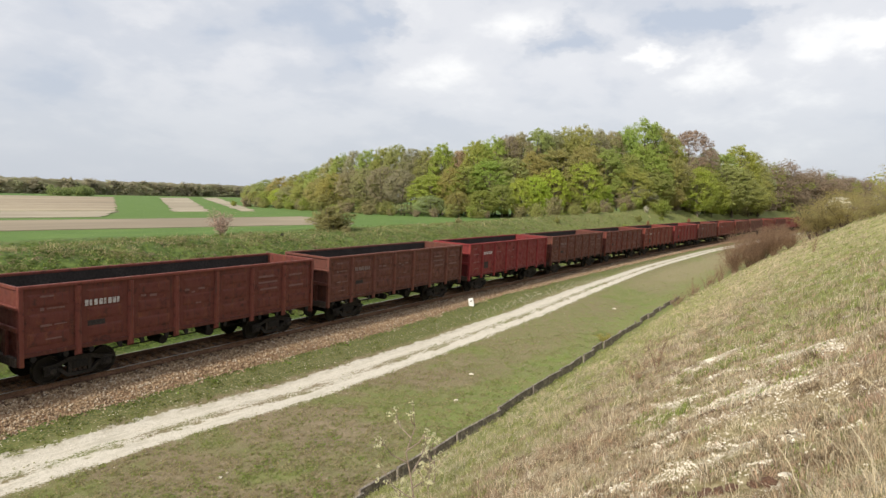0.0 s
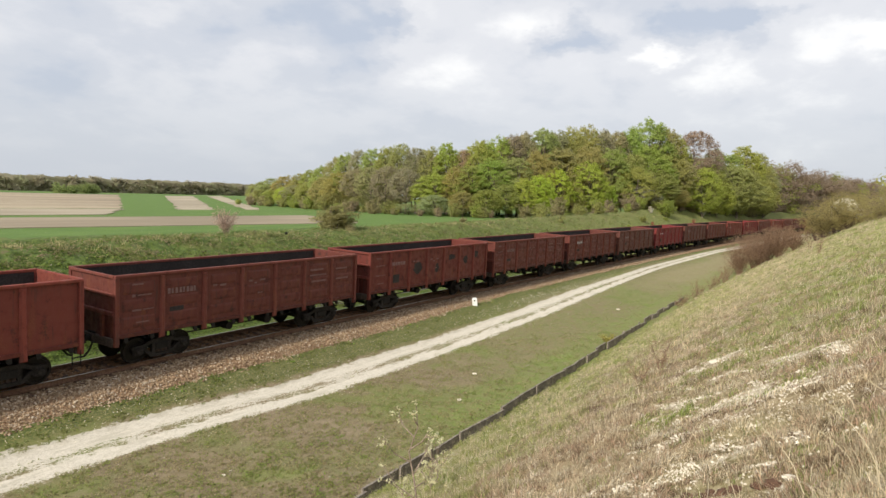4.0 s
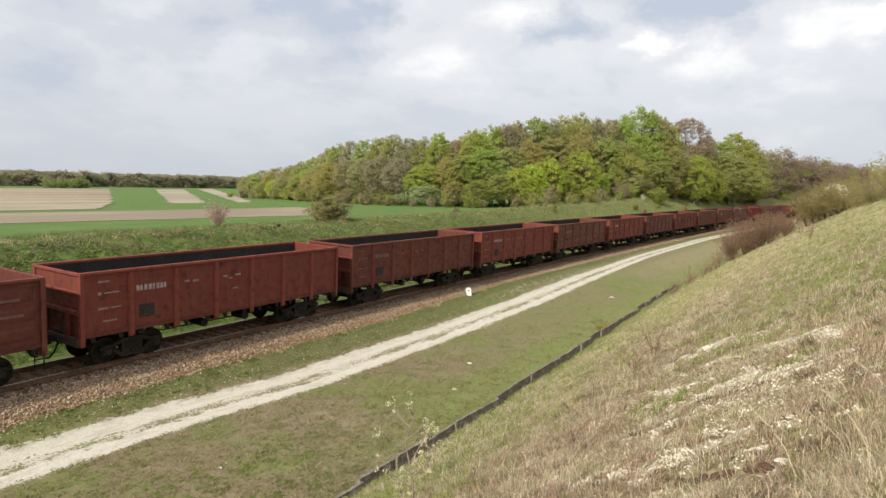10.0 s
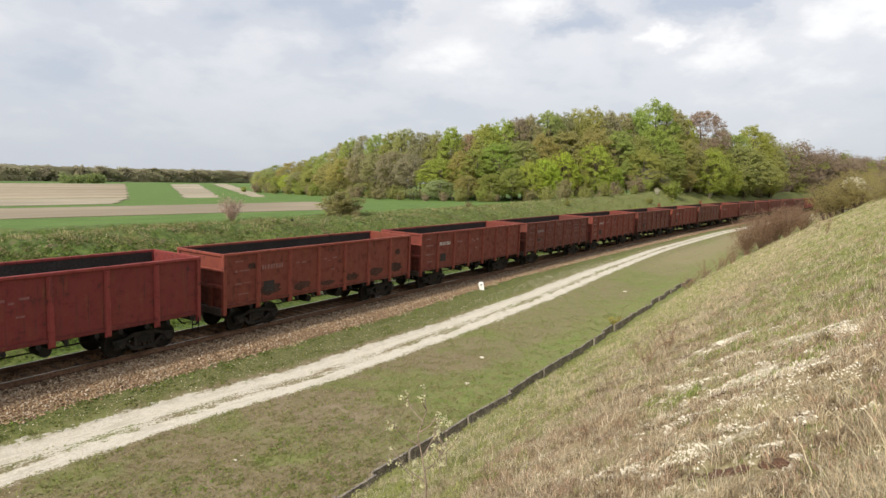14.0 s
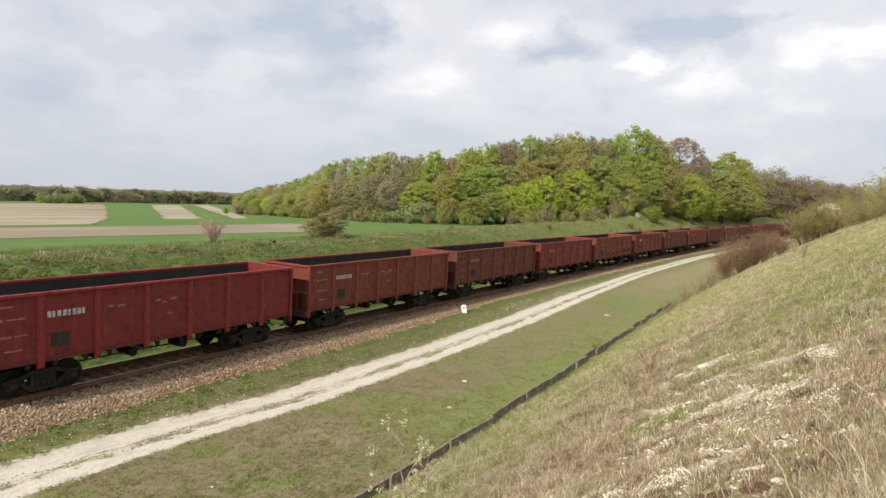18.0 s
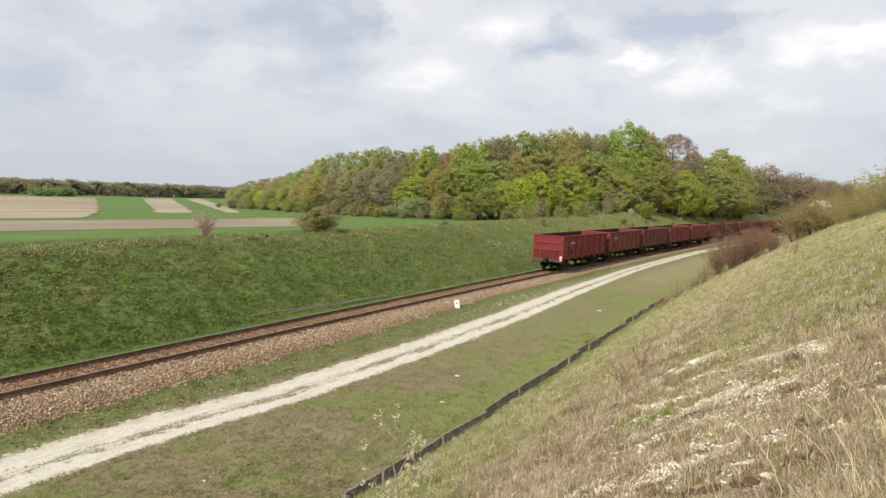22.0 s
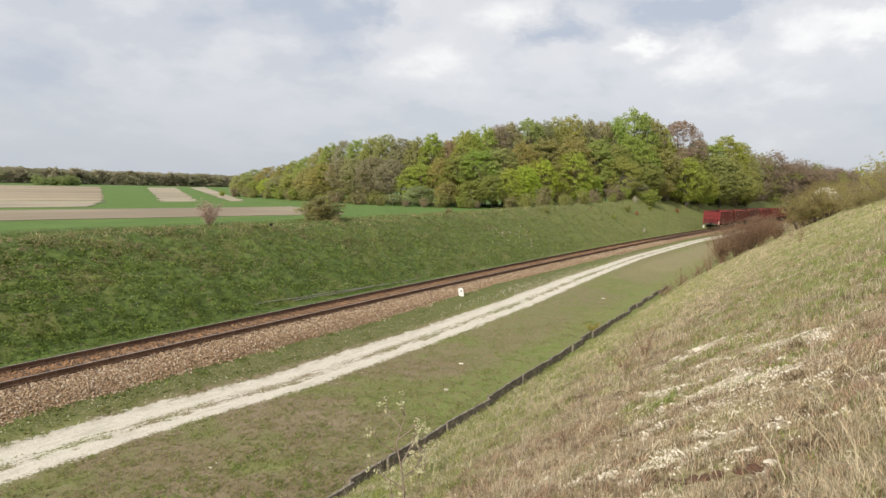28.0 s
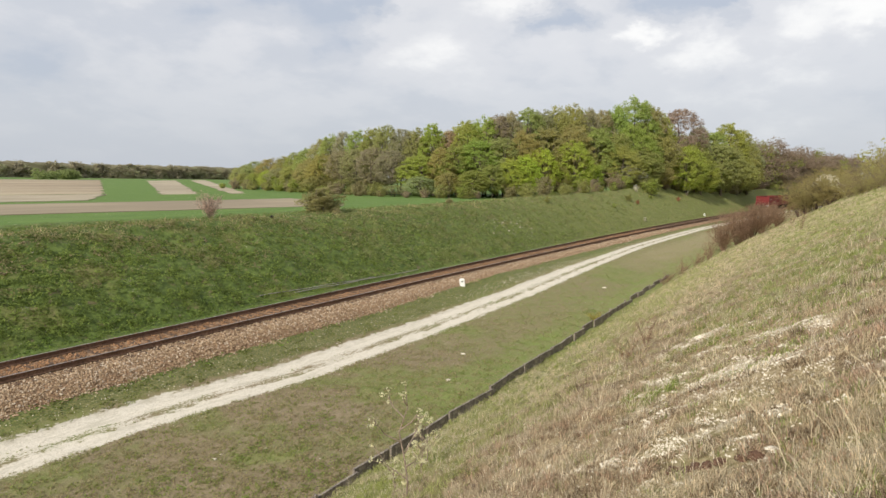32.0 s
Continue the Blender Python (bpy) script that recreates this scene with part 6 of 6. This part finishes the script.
tufts("green_grass", 11000, 10, 2.6, 80, lambda s, d, x, y: on_slope(s, d, x, y) & ((d > -19.5) | (s > -9.0)), 0.12, 0.06, 0.0040, (0.37, 0.415, 0.16), 64, "young green grass among the straw", 0.9, (2.8, 0.7, -0.15))
tufts("green_grass", 15000, 10, 7.0, 80, LOWER, 0.11, 0.07, 0.0040, (0.45, 0.48, 0.22), 82, "pale green grass low on the slope", 1.0, (2.2, 1.0, -0.5))
tufts("green_grass", 13000, 10, 5.0, 70, lambda s, d, x, y: (d < -20.5) & (d > -34) & (s > -12), 0.10, 0.06, 0.004, (0.33, 0.40, 0.13), 77, "fresh grass near the top of the slope", 0.9, (3.0, 0.7, -0.3))
tufts("dry_grass", 5000, 10, 14.0, 80, lambda s, d, x, y: (d < -14) & (d > -20), 0.20, 0.09, 0.0042, (0.70, 0.62, 0.45), 83, "tall straw tussocks along the slope", 0.9, (2.8, 0.8, 0.1))
tufts("pale_grass", 3600, 6, 2.4, 24, on_slope, 0.16, 0.05, 0.0026, (0.86, 0.80, 0.67), 75, "bleached wispy grass blades on the slope", 1.1, (1.5, 0.8, -0.1))
tufts("tall_grass", 420, 3, 2.4, 30, on_slope, 0.36, 0.05, 0.0024, (0.80, 0.72, 0.55), 63, "tall pale grass stalks on the slope", 0.6, None)
tussocks("green_grass", 30000, 9, 70, lambda s, d, x, y: (d < -13.4) & (d > -16.8), 0.10, 9, 0.035, (0.34, 0.37, 0.12), 70, "soft green tufts at the foot of the slope", (2.5, 0.6, 0.0))
tussocks("green_grass", 52000, 12, 80, on_flat, 0.10, 9, 0.030, (0.275, 0.31, 0.10), 65, "short olive tufts on the flat strip", (1.8, 1.0, -0.2))
tussocks("dry_grass", 46000, 12, 70, lambda s, d, x, y: on_flat(s, d, x, y) & (s + 12 * waves(x, y, 9.0, 90) < 8), 0.09, 9, 0.030, (0.38, 0.325, 0.19), 66, "short brown tufts on the flat strip", (1.4, 1.0, -0.1))
tussocks("dry_grass", 14000, 12, 40, on_flat, 0.06, 9, 0.02, (0.30, 0.22, 0.14), 76, "dark withered weeds on the flat strip", (0.9, 0.6, 0.2))
tussocks("green_grass", 40000, 17, 90, on_verge, 0.10, 12, 0.035, (0.20, 0.23, 0.065), 67, "green verge between ballast and path", (1.6, 0.6, -0.1))
tussocks("weed_tuft", 9000, 17, 60, lambda s, d, x, y: (d < -2.3) & (d > -3.2), 0.13, 10, 0.05, (0.24, 0.36, 0.07), 71, "fresh green weeds at the foot of the ballast", (2.6, 0.2, 0.5))
tussocks("weed_tuft", 16000, 17, 80, lambda s, d, x, y: (d < -2.05) & (d > -3.0), 0.10, 10, 0.045, (0.19, 0.235, 0.07), 92, "low green weeds creeping up the ballast", (3.4, 0.5, 0.15), 0.5)
tussocks("green_grass", 16000, 15, 70, lambda s, d, x, y: abs(d - path_mid(s) - 1.25) < 0.35, 0.06, 9, 0.028, (0.27, 0.275, 0.12), 93, "low grass fraying the edge of the path", (1.1, 0.5, 0.15), 0.4)
tussocks("green_grass", 16000, 15, 70, lambda s, d, x, y: abs(d - path_mid(s) + 1.35) < 0.35, 0.06, 9, 0.028, (0.30, 0.28, 0.14), 94, "low brown-green grass fraying the edge of the path", (1.0, 0.5, 0.15), 0.4)
tussocks("green_grass", 12000, 15, 60, lambda s, d, x, y: abs(d - path_mid(s) + 0.1) < 0.4, 0.05, 9, 0.026, (0.30, 0.31, 0.14), 95, "worn grass between the ruts of the path", (1.3, 0.4, 0.3), 0.35)
tussocks("green_grass", 20000, 13, 80, lambda s, d, x, y: on_flat(s, d, x, y) & (d < -8.5), 0.09, 9, 0.032, (0.25, 0.33, 0.085), 96, "fresh green patches on the flat strip", (2.2, 0.35, 0.4))
tussocks("dry_grass", 16000, 24, 110, lambda s, d, x, y: (d > 1.55) & (d < 2.15), 0.09, 10, 0.04, (0.42, 0.385, 0.22), 97, "dry grass along the far edge of the ballast", (1.6, 0.8, 0.0), 0.4)
tussocks("bank_grass", 80000, 26, 150, on_bank, 0.20, 12, 0.055, (0.15, 0.2, 0.05), 68, "rough green tufts on the far bank", (0.9, 1.0, -0.1))
tussocks("bank_grass", 60000, 26, 110, lambda s, d, x, y: (d > 3.6) & (d < 10.0), 0.24, 15, 0.062, (0.25, 0.315, 0.08), 84, "bright green clumps on the far bank", (1.5, 0.8, 0.25), 0.5)
tussocks("bank_grass", 50000, 26, 130, lambda s, d, x, y: (d > 6.4) & (d < 14), 0.23, 15, 0.06, (0.31, 0.285, 0.14), 69, "olive-brown tussocks in ledges on the bank", (2.2, 0.7, 0.15), 0.35)
tussocks("bank_grass", 30000, 26, 120, lambda s, d, x, y: (d > 8.0) & (d < 13), 0.18, 12, 0.065, (0.36, 0.285, 0.185), 85, "withered brown grass high on the bank", (1.8, 0.6, 0.3), 0.3)
tussocks("bank_grass", 90000, 40, 160, lambda s, d, x, y: (d > 3.6) & (d < 16) & (s + 9 * waves(x, y, 7.0, 91) > 14), 0.18, 12, 0.06, (0.34, 0.37, 0.155), 79, "paler grey-green tufts along the bank", (1.6, 0.9, -0.2))
tussocks("bank_grass", 30000, 24, 100, lambda s, d, x, y: (d > 1.62) & (d < 5.0), 0.12, 12, 0.04, (0.20, 0.30, 0.060), 78, "bright green grass at the foot of the bank", (1.6, 0.6, -0.2))
tussocks("bank_grass", 26000, 26, 150, lambda s, d, x, y: (d > 10.2) & (d < 13.4), 0.18, 12, 0.045, (0.43, 0.385, 0.215), 72, "dry straw tussocks on the lip of the bank", (2.0, 0.6, 0.0), 0.6)
tufts("tall_grass", 4200, 9, 30, 140, lambda s, d, x, y: (d > 10.4) & (d < 13.6), 0.26, 0.16, 0.007, (0.56, 0.50, 0.29), 86, "tall straw tussocks along the lip of the bank", 0.8, (3.2, 0.6, 0.1), 70)


# ---- odd small things ----
def lump(name, x, y, size, flat, mat, seed, label, category, sink=0.3):
    bm = bmesh.new()
    bmesh.ops.create_icosphere(bm, subdivisions=3, radius=1.0)
    for v in bm.verts:
        k = noise.noise(v.co * 1.7 + Vector((seed, 0, 0))) * 0.45 + noise.noise(v.co * 4.5 + Vector((0, seed, 0))) * 0.2
        v.co = v.co * (1 + k)
        v.co.z *= flat
    ob = new(name, mesh_of(name, bm, mat))
    z = float(ground_z([x], [y])[0])
    ob.matrix_basis = pose(x, y, z + size * flat * (1 - 2 * sink), 0, 0, seed * 40) @ Matrix.Diagonal((size, size, size, 1))
    return tagged(ob, label, category)


M_CLOD = plain("dark_earth", (0.15, 0.085, 0.056), 0.95, 0, 0.45, 4.0, 0.6)
_c = random.Random(12)
for k in range(14):
    u = _c.uniform(-0.30, 0.30)
    lump("earth_clod", -14.66 - 0.5 * u, -22.22 - u + _c.uniform(-0.07, 0.07), _c.uniform(0.03, 0.075), 0.5, M_CLOD, 3 + k, "dark reddish-brown clod of dug earth", "earth clod", 0.5)
lump("chalk_block", -14.75, -22.62, 0.05, 0.45, M_CHALK, 9, "rough block of pale chalk", "stone", 0.3)
lump("chalk_block", -7.5, -21.0, 0.10, 0.45, M_CHALK, 11, "rough block of pale chalk", "stone", 0.3)
for k, (s, d, q) in enumerate(((-0.4, -11.3, 0.09), (-9.5, -9.5, 0.06), (-9.2, -9.4, 0.04), (3.0, -10.0, 0.10), (22, -10.2, 0.14))):
    x, y, _z = (float(v) for v in track(s, d))
    lump("flat_stone", x, y, q, 0.3, M_CHALK, 20 + k, "flat pale stone lying in the grass", "stone")
x, y, _z = (float(v) for v in track(12.2, 11.3))
lump("dark_stone", x, y, 0.15, 0.7, M_UNDER, 33, "small dark lump on the lip of the bank", "stone", 0.2)


def grass_stalk(x, y, tall, toward, droop, seed):
    """One long dry stalk that bends over, with its seed head."""
    r = random.Random(seed)
    e = new("grass_stalk")
    e.matrix_basis = pose(x, y, float(ground_z([x], [y])[0]) - 0.02, 0, 0, toward)
    pts = [Vector((droop * tall * (i / 6) ** 2 + r.uniform(-0.01, 0.01), r.uniform(-0.01, 0.01), tall * (i / 6) * (1 - 0.25 * droop * i / 6))) for i in range(7)]
    part("stem", tube(bmesh.new(), pts, 0.0042, 5, 0.45), M_STALK, e)
    tip, way = pts[-1], (pts[-1] - pts[-2]).normalized()
    bm = bmesh.new()
    for k in range(9):
        a = k * 2.4
        st = tip + way * (0.011 * k - 0.05)
        tube(bm, [st, st + (way + Vector((math.cos(a), math.sin(a), 0.2)) * 0.5).normalized() * (0.04 - 0.003 * k)], 0.003, 3, 0.4)
    part("seed_head", bm, M_STALK, e, "feathery bleached seed head")
    return tagged(e, "long bleached grass stalk bent over on the slope", "grass stalk", "grass stalks")


M_STALK = plain("dry_stalk", (0.62, 0.53, 0.37), 0.85, 0, 0.2, 6.0, 0.0)
for k, (x, y, tall, toward, droop) in enumerate(((-15.30, -22.72, 0.46, 70, 0.55), (-15.52, -23.10, 0.52, 95, 0.45), (-15.05, -23.00, 0.42, 120, 0.6), (-15.70, -23.28, 0.50, 40, 0.35),
                                                 (-14.60, -23.30, 0.48, 100, 0.5), (-15.90, -23.05, 0.44, 150, 0.5), (-13.90, -23.50, 0.45, 80, 0.4), (-12.60, -21.10, 0.40, 200, 0.4))):
    grass_stalk(x, y, tall, toward, droop, 300 + k)


def motions():
    """The train rolls away along the bend, each wagon on the line."""
    for k, w in enumerate(train):
        walk(w, [(t, wagon_pose(rear_at(t) + PITCH * k)) for t in range(33)])


motions()
